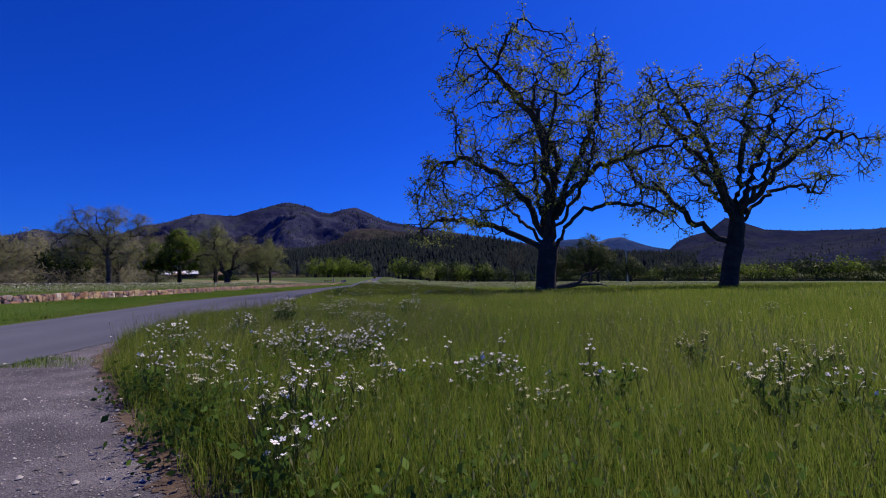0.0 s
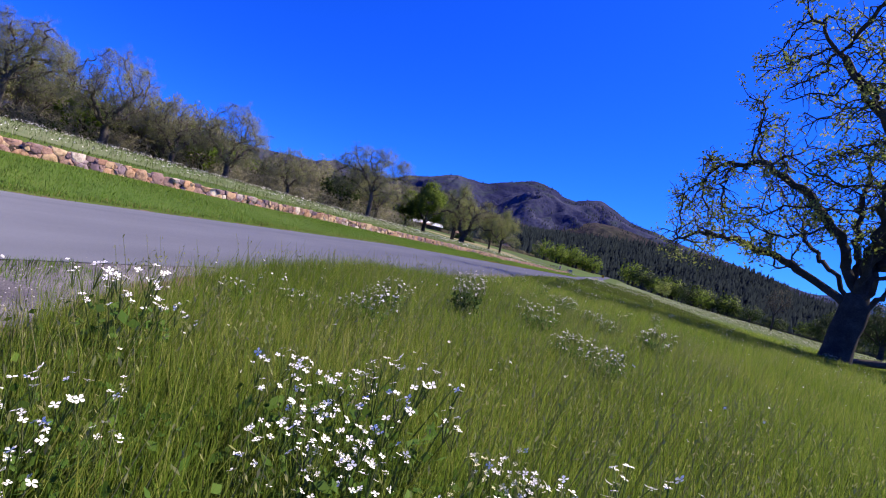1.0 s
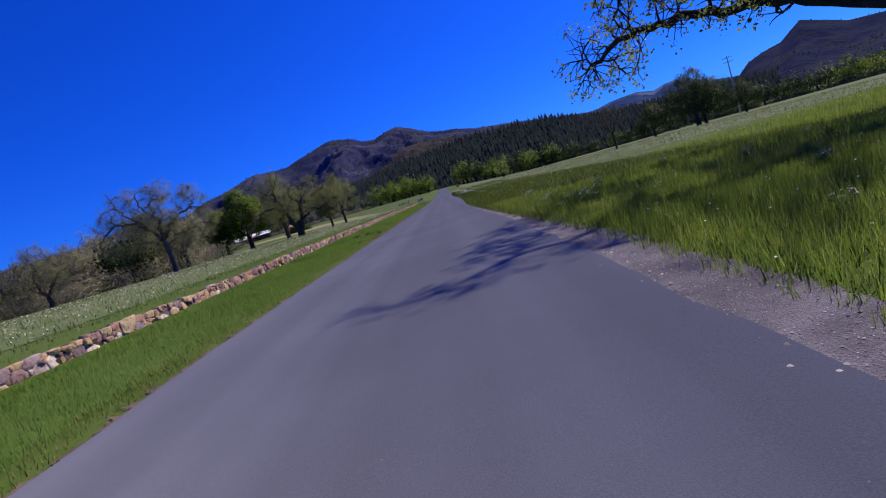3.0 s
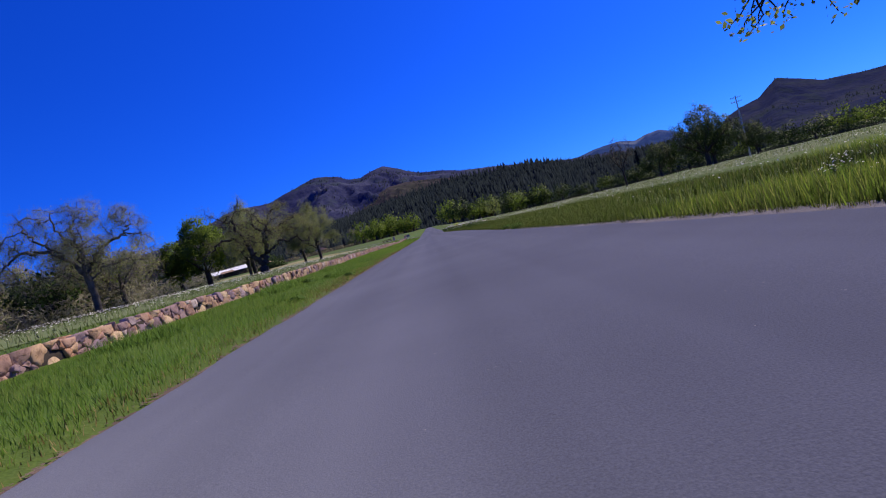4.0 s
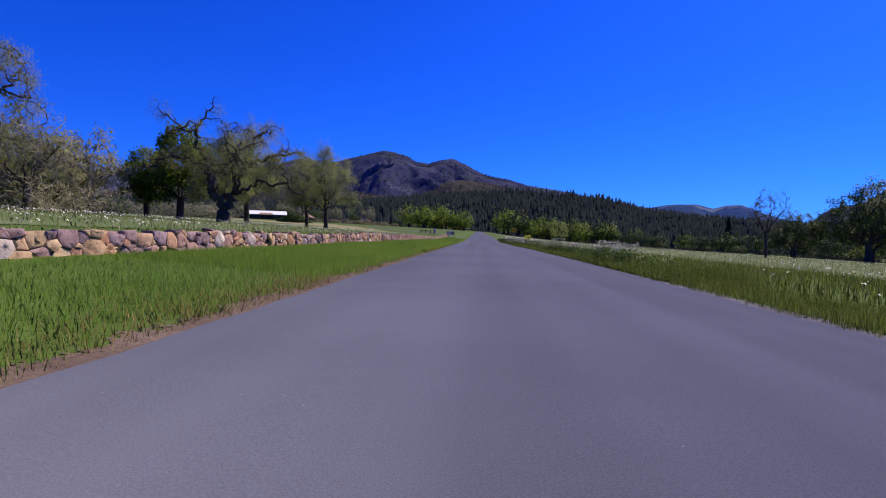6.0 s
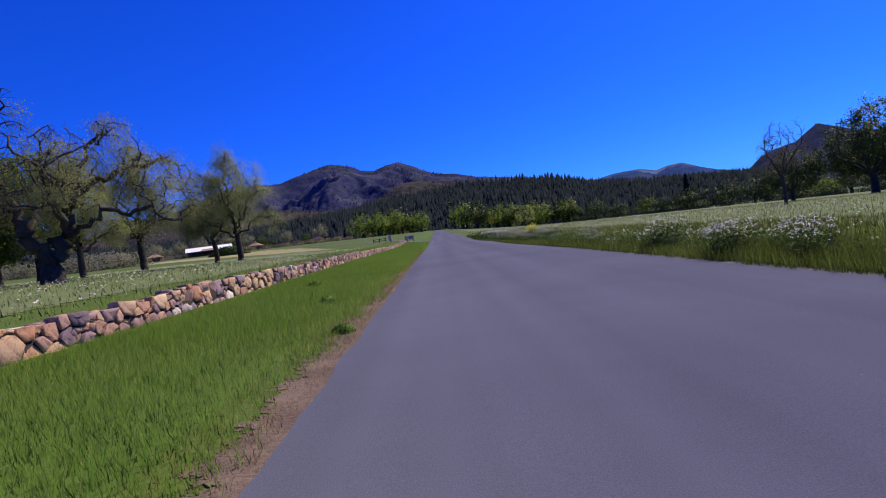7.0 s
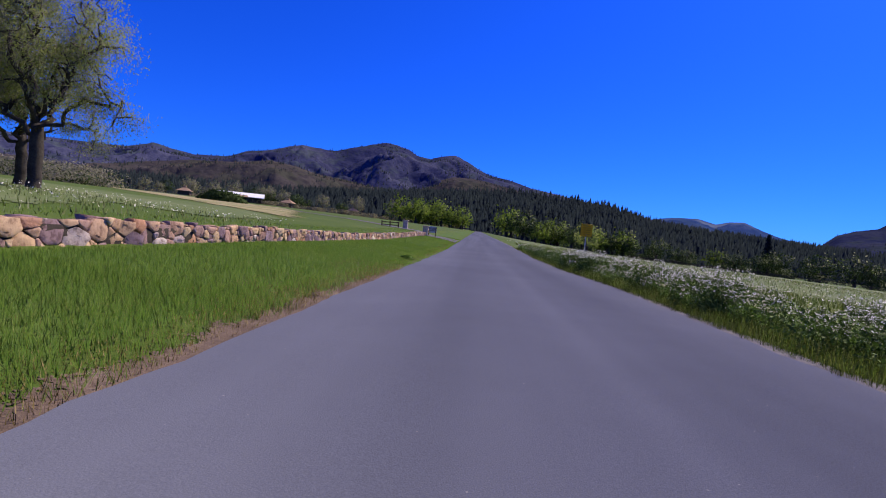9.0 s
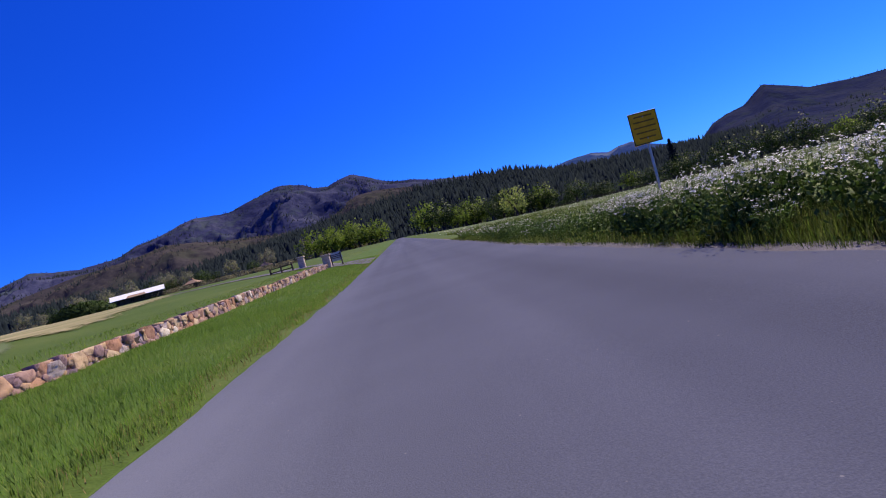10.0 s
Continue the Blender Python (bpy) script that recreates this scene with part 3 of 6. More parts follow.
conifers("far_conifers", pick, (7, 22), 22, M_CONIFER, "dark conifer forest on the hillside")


# ---------------------------------------------------------------- trees
def tubes(lines, sides=5):
    """lines: (points, radii). Tapered tubes in one vertex and face list."""
    V, F, base = [], [], 0
    for pts, rad in lines:
        n = 10 if rad[0] > 0.22 else (sides if rad[0] > 0.05 else 3)
        P = np.asarray(pts, float)
        D = np.gradient(P, axis=0)
        D /= np.linalg.norm(D, axis=1, keepdims=True) + 1e-9
        ref = np.where(np.abs(D[:, 2:3]) > 0.9, [[1.0, 0, 0]], [[0, 0, 1.0]])
        U = np.cross(D, ref)
        U /= np.linalg.norm(U, axis=1, keepdims=True) + 1e-9
        S = np.cross(D, U)
        a = np.arange(n) * 2 * math.pi / n
        ring = P[:, None] + np.asarray(rad)[:, None, None] * (np.cos(a)[None, :, None] * U[:, None] + np.sin(a)[None, :, None] * S[:, None])
        V.append(ring.reshape(-1, 3))
        k = len(P)
        i, j = np.meshgrid(np.arange(k - 1), np.arange(n), indexing="ij")
        i, j = i.ravel(), j.ravel()
        j2 = (j + 1) % n
        F.append(base + np.stack([i * n + j, i * n + j2, (i + 1) * n + j2, (i + 1) * n + j], -1))
        base += k * n
    return np.concatenate(V), np.concatenate(F)


def leaf_quads(rng, centres, per, spread, size, slim=0.6, hang=0.0):
    C = np.repeat(np.asarray(centres), per, 0) + rng.normal(0, spread, (len(centres) * per, 3))
    n = len(C)
    a, b = rng.normal(0, 1, (n, 3)), rng.normal(0, 1, (n, 3))
    a = unit(a - (0, 0, hang * 2))
    b = unit(b - a * (a * b).sum(1, keepdims=True))
    s = size * rng.uniform(0.5, 1.5, (n, 1))
    a, b = a * s, b * s * slim
    v = np.stack([C - a, C - b, C + a, C + b], 1).reshape(-1, 3)
    return v, np.arange(4 * n).reshape(-1, 4)


def soft_leaves(name, v, f, out, mat, keep=0.45):
    """A crown of leaves that catch the light as one rounded mass: each leaf's normal leans outward."""
    n = np.cross(v[f[:, 1]] - v[f[:, 0]], v[f[:, 2]] - v[f[:, 0]])
    n = unit(n)
    flip = (n * out).sum(1) < 0
    f = f.copy()
    f[flip] = f[flip][:, ::-1]
    n[flip] *= -1
    me = mesh_from(name, v, f, mat, True)
    me.normals_split_custom_set_from_vertices(np.repeat(unit(out + keep * n), 4, 0).astype(np.float32))
    return me


def branching(rng, trunk, limbs, blobs, count, step, kill, reach, wobble, droop, sway=0.12):
    """A tree's skeleton: from trunk and main limbs, shoots grow towards free room in the crown."""
    pos, par = [], []

    def lay(points, start):
        last, fresh = start, []
        for a, b in zip(points[:-1], points[1:]):
            m = max(1, int(np.linalg.norm(b - a) / step + 0.5))
            for i in range(1, m + 1):
                q = a + (b - a) * i / m
                pos.append(q + rng.normal(0, sway * step * (1 if start else 0.12), 3))
                par.append(last)
                last = len(pos) - 1
                fresh.append(last)
        return fresh

    T = [np.array(p, float) for p in trunk]
    pos.append(T[0])
    par.append(-1)
    lay(T, 0)
    for pts in limbs:
        P = [np.array(p, float) for p in pts]
        near = int(np.argmin(np.linalg.norm(np.array(pos) - P[0], axis=1)))
        P[0] = np.array(pos[near])
        lay(P, near)
    vol = np.array([b[3] * b[4] * b[5] for b in blobs])
    A = []
    for (cx, cy, cz, ex, ey, ez), m in zip(blobs, rng.multinomial(count, vol / vol.sum())):
        q = unit(rng.normal(0, 1, (m, 3))) * rng.uniform(0.12, 1, (m, 1)) ** (1 / 2.6)
        A.append(q * (ex, ey, ez) + (cx, cy, cz))
    A = np.concatenate(A)
    N = np.array(pos)
    parent = list(par)
    D = np.linalg.norm(A[:, None] - N[None], axis=2)
    near, dist = D.argmin(1), D.min(1)
    kids = np.bincount([p for p in parent if p >= 0], minlength=len(N)).tolist()
    for turn in range(90):
        far = reach if turn < 30 else reach * 2
        act = dist < far
        if not act.any():
            if turn > 30:
                break
            act = dist < dist.min() * 1.3 if len(dist) else act
            if not act.any():
                break
        dirs = np.zeros((len(N), 3))
        np.add.at(dirs, near[act], unit(A[act] - N[near[act]]))
        who = np.unique(near[act])
        who = who[np.array(kids)[who] < 3]
        if not len(who):
            break
        back = unit(N[who] - N[np.maximum(np.array(parent)[who], 0)])
        w = unit(unit(dirs[who]) + 0.45 * back + rng.normal(0, wobble, (len(who), 3)) - (0, 0, droop))
        fresh = N[who] + w * step * rng.uniform(0.75, 1.2, (len(who), 1))
        base = len(N)
        N = np.concatenate([N, fresh])
        parent += who.tolist()
        for k in who:
            kids[k] += 1
        kids += [0] * len(fresh)
        d = np.linalg.norm(A[:, None] - fresh[None], axis=2)
        j, dm = d.argmin(1), d.min(1)
        better = dm < dist
        near, dist = np.where(better, base + j, near), np.where(better, dm, dist)
        stay = dist > kill
        A, near, dist = A[stay], near[stay], dist[stay]
        if not len(A):
            break
    return N, np.array(parent), np.array(kids)


def chains(N, parent, trunk_r, tip_r):
    n = len(N)
    load = np.zeros(n)
    has = np.zeros(n, bool)
    has[parent[1:]] = True
    load[~has] = 1.0
    for i in range(n - 1, 0, -1):
        load[parent[i]] += load[i]
    e = math.log(load[0]) / math.log(trunk_r / tip_r)
    R = tip_r * load ** (1 / e)
    heir = np.full(n, -1)
    for i in range(1, n):
        p = parent[i]
        if heir[p] < 0 or load[i] > load[heir[p]]:
            heir[p] = i
    out = []
    for i in range(n):
        if i and heir[parent[i]] == i:
            continue
        idx, k = [i], i
        while heir[k] >= 0:
            k = heir[k]
            idx.append(k)
        pts, rad = [N[q] for q in idx], [R[q] for q in idx]
        if i:
            pts, rad = [N[parent[i]]] + pts, [min(R[parent[i]], R[i] * 1.25)] + rad
        if len(pts) > 1:
            out.append((pts, np.array(rad)))
    return out, R


def twigs_from(rng, N, parent, who, length, radius, many, curl=0.5, hang=0.1):
    out, ends = [], []
    for i in who:
        d0 = unit(N[i] - N[max(parent[i], 0)])
        for j in range(many):
            d = unit(d0 * 0.6 + rng.normal(0, 0.6, 3))
            L = length * rng.uniform(0.5, 1.3)
            p, pts = N[i], [N[i]]
            for s in range(3):
                d = unit(d + rng.normal(0, curl, 3) * 0.6 - (0, 0, hang))
                p = p + d * L / 3
                pts.append(p)
            out.append((pts, np.linspace(radius, radius * 0.5, 4)))
            ends += [pts[-1], pts[-2]]
    return out, np.array(ends)


def tree(name, seed, trunk, trunk_r, limbs, blobs, label, crowns=(), bark=None, count=700, step=0.5, kill=1.0, reach=4.0, wobble=0.28, droop=0.03, tip_r=0.014, twig=(0.7, 2), hang=0.1, clumpy=0.0, sway=0.12):
    """crowns: (part name, material, leaves a tip, spread, leaf size, share of tips, slimness, hang)."""
    rng = np.random.default_rng(seed)
    N, parent, kids = branching(rng, trunk, limbs, blobs, count, step, kill, reach, wobble, droop, sway)
    lines, R = chains(N, parent, trunk_r, tip_r)
    flare = lines[0]
    flare[1][:3] *= np.array([1.3, 1.1, 1.0])[:len(flare[1][:3])]
    ends = N[kids == 0]
    if twig[1]:
        thin = np.nonzero(R < tip_r * 2.6)[0]
        thin = thin[rng.random(len(thin)) < 0.75]
        more, ends = twigs_from(rng, N, parent, thin, twig[0], tip_r * (twig[2] if len(twig) > 2 else 0.85), twig[1], 0.5, hang)
        lines += more
    root = new(name)
    v, f = tubes(lines)
    add("trunk", mesh_from("trunk", v, f, bark or M_BARK, True), root)
    for cname, mat, per, spread, size, part_t, slim, hg in crowns:
        some = ends[rng.random(len(ends)) < part_t]
        if clumpy:
            g = np.array([noise.noise(Vector(q / 2.6)) for q in some])
            some = some[g > clumpy]
        v, f = leaf_quads(rng, some, per, spread, size, slim, hg)
        v[:, 2] = np.maximum(v[:, 2], 0.05)
        B = np.array(blobs)
        c = v.reshape(-1, 4, 3).mean(1)
        near, least = np.zeros(c.shape), np.full(len(c), 1e9)
        for b in B:
            q = (c - b[:3]) / b[3:]
            d = (q ** 2).sum(1)
            k = d < least
            near[k], least[k] = q[k], d[k]
        dense = mat in (M_LEAF_GREEN, M_LEAF_LIME, M_LEAF_MID)
        ob = add(cname, soft_leaves(cname, v, f, unit(near + (0, 0, 0.25 if dense else 0.5)), mat, 0.2 if dense else 0.9), root)
        if cname == "moss":
            tagged(ob, kind="stuff")
    return tagged(root, label, "tree")


def put_at(ob, x, y, turn=0.0, size=1.0, sink=0.03):
    ob.matrix_basis = Matrix.LocRotScale((x, y, float(land(x, y)) - sink), Euler((0, 0, radians(turn))), (size,) * 3)
    return ob


def place_copy(ob, x, y, turn=0.0, size=1.0, label=""):
    c = put_at(copy_thing(ob, pose(0, 0, 0)), x, y, turn, size)
    if label:
        c["label"] = label
    return c


def curve_limb(points, depth):
    """Limb points given as sideways and height; its depth bows out to the given value."""
    n = len(points)
    return [(x, depth * (i / (n - 1)) ** 1.2, z) for i, (x, z) in enumerate(points)]


# the broad oak in the first meadow
oak1 = tree("oak_tree", 11, [(0, 0, -0.2), (0.1, 0, 1.4), (0.3, 0, 2.6), (0.4, 0, 3.7)], 0.7, [
    curve_limb([(0.2, 2.9), (-1.4, 4.3), (-3.4, 5.4), (-5.2, 6.1), (-7.0, 6.4), (-8.4, 5.4)], 10.0),
    curve_limb([(0.3, 3.3), (-1.0, 6.9), (-2.7, 8.7), (-5.2, 10.4), (-7.3, 10.0)], 2.0),
    curve_limb([(0.3, 3.6), (0.9, 8.2), (-0.1, 12.4), (-3.1, 15.9), (-4.8, 17.8), (-6.2, 18.9)], -1.5),
    curve_limb([(-0.9, 13.4), (-3.2, 16.3), (-2.2, 18.3), (-0.9, 20.0)], -2.0),
    curve_limb([(0.4, 3.7), (1.6, 9.8), (0.2, 13.5), (0.6, 16.8), (1.6, 18.4)], 2.4),
    curve_limb([(0.4, 3.7), (2.4, 8.6), (4.8, 12.9), (5.4, 16.8), (5.8, 18.4)], 0.8),
    curve_limb([(0.4, 3.6), (1.9, 7.2), (4.2, 9.0), (7.2, 9.9), (10.0, 10.6)], -2.4),
    curve_limb([(0.3, 2.8), (1.5, 4.4), (3.3, 6.0), (5.9, 6.5), (8.4, 6.1), (10.6, 5.4), (11.4, 4.2)], 1.0),
    [(0.3, 0, 3.2), (-0.6, 2.6, 5.4), (-1.2, 5.4, 7.4), (-1.0, 8.0, 8.6)], [(0.3, 0, 3.4), (1.2, -2.6, 5.8), (1.6, -5.4, 8.0), (1.0, -8.0, 9.0)],
    [(0.4, 0, 3.6), (0.6, 3.2, 8.6), (1.4, 5.0, 12.8)], [(0.4, 0, 3.6), (-0.6, -3.2, 8.8), (0.0, -5.2, 13.0)]],
    [(-5.0, 1.5, 8.2, 5.0, 6.0, 3.4), (-2.6, 0, 14.6, 4.8, 5.6, 4.8), (2.6, 0, 14.6, 4.4, 5.6, 4.4), (5.6, 0, 10.6, 5.6, 5.6, 3.4), (0, 0, 9.6, 4.0, 8.6, 3.6), (9.4, 0.8, 5.4, 2.2, 1.6, 1.6), (-7.2, 8.4, 6.0, 2.8, 3.2, 1.8), (-6.8, 10.4, 6.4, 2.8, 2.2, 1.8)],
    "large gnarled valley oak just coming into leaf in the meadow", [("crown", M_LEAF_OAK, 12, 0.18, 0.08, 0.7, 0.6, 0.0)], count=1500, step=0.46, kill=0.92, reach=3.8, wobble=0.5, droop=0.03, tip_r=0.036, twig=(1.0, 2), hang=0.12, clumpy=-0.1, sway=0.25)
put_at(oak1, 19.7, 31.5, 0, 1.07)
oak2 = tree("oak_tree", 27, [(0, 0, -0.2), (0.4, 0, 2.0), (1.0, 0, 4.0), (1.5, 0, 7.0)], 0.82, [
    curve_limb([(1.2, 5.6), (-1.5, 11.0), (-6.2, 16.0), (-8.6, 20.0)], -3.0), curve_limb([(0.8, 3.8), (-2.7, 6.2), (-5.1, 9.4), (-8.0, 11.0)], 2.0),
    curve_limb([(1.5, 7.0), (-0.8, 14.2), (-4.2, 22.0)], 2.0), curve_limb([(1.5, 7.0), (2.7, 16.0), (4.0, 22.6)], -1.0), curve_limb([(1.5, 7.0), (6.2, 15.4), (8.6, 20.2)], 2.0),
    curve_limb([(1.4, 6.2), (6.2, 11.8), (11.6, 14.8), (15.6, 13.6)], -1.5), curve_limb([(1.3, 5.8), (5.6, 9.4), (9.2, 10.0), (11.5, 9.0)], 1.5),
    [(1.4, 0, 6.4), (1, 4.0, 10.6), (0.6, 7.6, 14.0)], [(1.4, 0, 6.4), (2, -4.0, 10.6), (2.4, -7.8, 14.0)]],
    [(-4.6, 0, 14.6, 6.2, 7, 7.0), (4.6, 0, 16.4, 7.0, 7, 5.8), (11.0, 0, 12.6, 6.0, 5, 3.8), (-5.8, 0, 9.0, 4.0, 5, 3.0), (1.6, 0, 13, 4, 9, 4)],
    "gnarled valley oak with denser yellow-green new leaves", [("crown", M_LEAF_OAK, 13, 0.24, 0.1, 0.6, 0.6, 0.0)], count=1400, step=0.6, kill=1.2, reach=4.8, wobble=0.52, tip_r=0.045, twig=(1.25, 2), hang=0.14, clumpy=-0.1, sway=0.3)
put_at(oak2, 42.7, 43.0, 0, 1.08)


def round_crown(h, w, low, rng, n=5):
    """Lobes of a spreading crown of height h and half width w whose underside is at low."""
    mid = (h + low) / 2
    out = [(0, 0, mid + 0.08 * h, w * 0.62, w * 0.62, (h - low) * 0.44)]
    for i in range(n):
        a = 2 * math.pi * (i + rng.uniform(-0.3, 0.3)) / n
        q = rng.uniform(0.42, 0.62) * w
        out.append((math.cos(a) * q, math.sin(a) * q, low + (h - low) * rng.uniform(0.32, 0.6), w * 0.42, w * 0.42, (h - low) * rng.uniform(0.26, 0.36)))
    return out


def forks(rng, n, low, out, up):
    r = []
    for i in range(n):
        a = 2 * math.pi * (i + rng.uniform(-0.3, 0.3)) / n
        o, u = out * rng.uniform(0.7, 1.2), up * rng.uniform(0.7, 1.25)
        r.append([(0, 0, low), (math.cos(a) * o * 0.4, math.sin(a) * o * 0.4, low + u * 0.45), (math.cos(a + 0.2) * o, math.sin(a + 0.2) * o, low + u)])
    return r


r0 = np.random.default_rng(3)
mossy = tree("oak_tree", 13, [(0, 0, -0.2), (0.15, 0, 2.4), (-0.1, 0, 5.2)], 0.46, [
    curve_limb([(-0.1, 5.0), (-1.4, 7.5), (-3.2, 9.4), (-6.4, 9.7), (-8.6, 8.2), (-9.3, 6.2)], -1.5),
    curve_limb([(-1.4, 7.5), (-3.8, 10.6), (-5.2, 12.6), (-5.6, 15.0)], 1.2),
    curve_limb([(-0.1, 5.2), (0.1, 9.2), (-0.4, 11.4), (0.5, 13.4), (0.9, 15.4)], 0.8),
    curve_limb([(0.0, 9.0), (-1.9, 11.8), (-2.2, 14.2)], -1.4),
    curve_limb([(-0.1, 5.0), (0.8, 7.2), (3.0, 9.1), (5.6, 9.9), (6.9, 12.0), (6.3, 14.0)], 1.0),
    curve_limb([(5.4, 9.9), (7.6, 9.7), (8.6, 8.0)], -0.8),
    curve_limb([(0.0, 4.6), (2.6, 6.2), (5.2, 6.4), (7.2, 5.2)], -1.6),
    curve_limb([(0.0, 4.4), (-2.4, 6.0), (-4.8, 6.3), (-6.6, 5.0)], 1.8),
    [(-0.1, 0, 5.0), (0.6, 2.6, 7.6), (0.2, 5.4, 9.4)], [(-0.1, 0, 5.0), (-0.6, -2.6, 7.6), (0.4, -5.4, 9.2)]],
    [(-6.0, 0, 10.6, 3.4, 4, 2.8), (-3.6, 0, 13.0, 2.8, 4, 2.2), (1.0, 0, 13.2, 3.0, 4.5, 2.4), (5.8, 0, 11.6, 3.2, 4, 2.8), (0, 0, 9.4, 4, 7, 2.8), (-8.0, 0, 7.0, 2, 2.5, 2), (7.4, 0, 7.2, 2, 2.5, 2), (3, 0, 6.6, 4, 4, 1.6)],
    "wide half-bare oak with crooked limbs and grey lichen", [("crown", M_LICHEN, 13, 0.28, 0.15, 0.9, 0.07, 0.9), ("foliage", M_LEAF_OAK, 20, 0.26, 0.042, 0.7, 0.6, 0.2)], M_BARK_GREY, 680, 0.42, 1.0, 4.0, 0.75, 0.05, 0.036, (1.0, 2, 0.5), 0.3, 0.0, 0.42)
put_at(mossy, -43.2, 94.4, 35, 0.94)
mossy_b = tree("oak_tree", 33, [(0, 0, -0.2), (0.1, 0, 1.3), (-0.2, 0.1, 2.6)], 0.55, forks(r0, 7, 2.6, 5.0, 4.2), round_crown(15.0, 8.8, 2.2, r0, 6), "spreading half-bare oak hung with grey-green lichen",
               [("crown", M_LICHEN, 15, 0.3, 0.16, 0.9, 0.08, 0.9), ("foliage", M_LEAF_OAK, 19, 0.26, 0.042, 0.75, 0.6, 0.2)], M_BARK_GREY, 600, 0.46, 1.08, 4.2, 0.75, 0.07, 0.036, (1.05, 2, 0.5), 0.4, -0.16, 0.42)
put_at(mossy_b, -75.0, 59.4, 0, 1.08)
twin = tree("oak_tree", 15, [(0, 0, -0.2), (0.0, 0, 0.5), (0.05, 0, 1.1)], 0.68, [
    curve_limb([(-0.1, 0.9), (-0.9, 3.0), (-1.8, 5.6), (-2.7, 8.2), (-2.4, 9.8), (-1.6, 11.2), (-1.1, 12.4)], -0.4),
    curve_limb([(0.1, 0.9), (1.0, 3.0), (1.7, 5.4), (2.5, 7.6), (3.5, 9.4)], 0.5),
    curve_limb([(-1.5, 4.8), (-3.2, 6.4), (-5.2, 6.2), (-7.4, 4.9), (-9.2, 4.7)], 0.4),
    curve_limb([(-2.6, 8.6), (-4.2, 9.4), (-5.2, 10.2), (-6.0, 10.8)], 0.3),
    curve_limb([(-2.5, 9.4), (-4.0, 9.2), (-5.0, 8.6)], -0.8),
    curve_limb([(1.1, 3.3), (3.4, 4.3), (6.0, 4.1), (7.9, 3.1)], -1.0),
    curve_limb([(1.7, 5.4), (4.4, 6.9), (6.6, 7.9), (8.6, 7.5)], 1.0),
    [(-0.9, 0, 3.0), (-0.4, 3.0, 5.4), (0.4, 5.4, 6.8)], [(1.0, 0, 3.0), (0.6, -3.0, 5.4), (0.8, -5.4, 6.6)], [(1.6, 0, 5.2), (0.2, 0.6, 7.8), (0.4, 0.6, 10.0)]],
    [(3.8, 0, 7.9, 4.0, 4.6, 2.9), (6.6, 0, 5.6, 3.0, 3.6, 2.9), (0.7, 0, 8.2, 3.0, 4.4, 2.6), (-1.3, 0, 11.8, 1.5, 1.5, 1.5), (-5.0, 0, 10.4, 1.7, 2, 1.2), (-6.6, 0, 5.6, 3.0, 3, 1.6), (-3.0, 0, 7.6, 2.6, 3.5, 2.0), (0, 4.4, 6.2, 4, 3, 3), (0, -4.4, 6.0, 4, 3, 3)],
    "broad old oak with a thick forked trunk and brownish leaves", [("crown", M_BROWN, 17, 0.3, 0.14, 0.9, 0.07, 0.8), ("foliage", M_LEAF_OAK, 24, 0.26, 0.042, 0.75, 0.6, 0.2)], M_BARK, 580, 0.42, 1.02, 3.8, 0.75, 0.05, 0.034, (0.95, 2, 0.45), 0.3, 0.03, 0.42)
put_at(twin, -26.5, 109.4, 30)
slim = tree("oak_tree", 16, [(0, 0, -0.2), (0.05, 0, 1.6), (0.0, 0.05, 3.0)], 0.3, [[(0, 0, 3.2), (-0.9, 0, 6.2), (-0.5, 0, 9.4)], [(0, 0, 3.0), (1.1, 0.3, 5.6), (2.6, 0.4, 7.4)], [(0, 0, 2.4), (-1.6, 0.2, 4.0), (-3.4, 0.2, 5.0), (-4.6, 0.3, 4.6)], [(0, 0, 2.6), (1.8, -0.2, 4.0), (3.6, -0.3, 4.6), (4.8, -0.4, 3.6)], [(0, 0, 3.0), (0.2, 1.6, 5.6), (0.2, 2.6, 7.6)], [(0, 0, 3.0), (0.3, -1.6, 5.6), (0.2, -2.8, 7.4)]],
            [(0, 0, 8.6, 3.3, 3.3, 4.2), (2.2, 0.4, 6.2, 2.4, 2.4, 3.0), (-2.4, 0, 6.0, 2.4, 2.6, 2.8), (0, 2.2, 7, 2.4, 2.2, 3), (0, -2.2, 7, 2.4, 2.2, 3), (-0.4, 0, 11.4, 1.2, 1.2, 1.8), (4.0, -0.2, 4.4, 1.6, 1.6, 1.5), (-4.0, 0, 4.6, 1.5, 1.5, 1.4)], "slender oak with yellow-green new leaves beyond the wall",
            [("crown", M_LEAF_OAK, 54, 0.3, 0.042, 0.85, 0.55, 0.2), ("moss", M_LICHEN, 13, 0.3, 0.15, 0.9, 0.07, 0.9)], M_BARK, 340, 0.4, 1.0, 3.4, 0.8, 0.05, 0.034, (0.85, 2, 0.45), 0.35, 0.0, 0.45)
put_at(slim, -21.8, 129.2, 0, 0.96)
for x, y, a, s in ((-25.6, 132.6, 70, 0.86), (-39.2, 143.0, 150, 1.38), (-33.0, 122.0, 240, 0.9)):
    place_copy(slim, x, y, a, s)
leafy_oak = tree("oak_tree", 18, [(0, 0, -0.2), (0.05, 0, 1.4), (0, 0.1, 2.6)], 0.5, forks(r0, 6, 2.5, 3.4, 3.8), round_crown(13.4, 5.8, 1.6, r0, 6), "round oak in full fresh green leaf",
                 [("crown", M_LEAF_LIME, 26, 0.42, 0.19, 0.95, 0.65, 0.0)], M_BARK, 380, 0.5, 1.0, 4.0, 0.3, 0.02, 0.02, (0.6, 1))
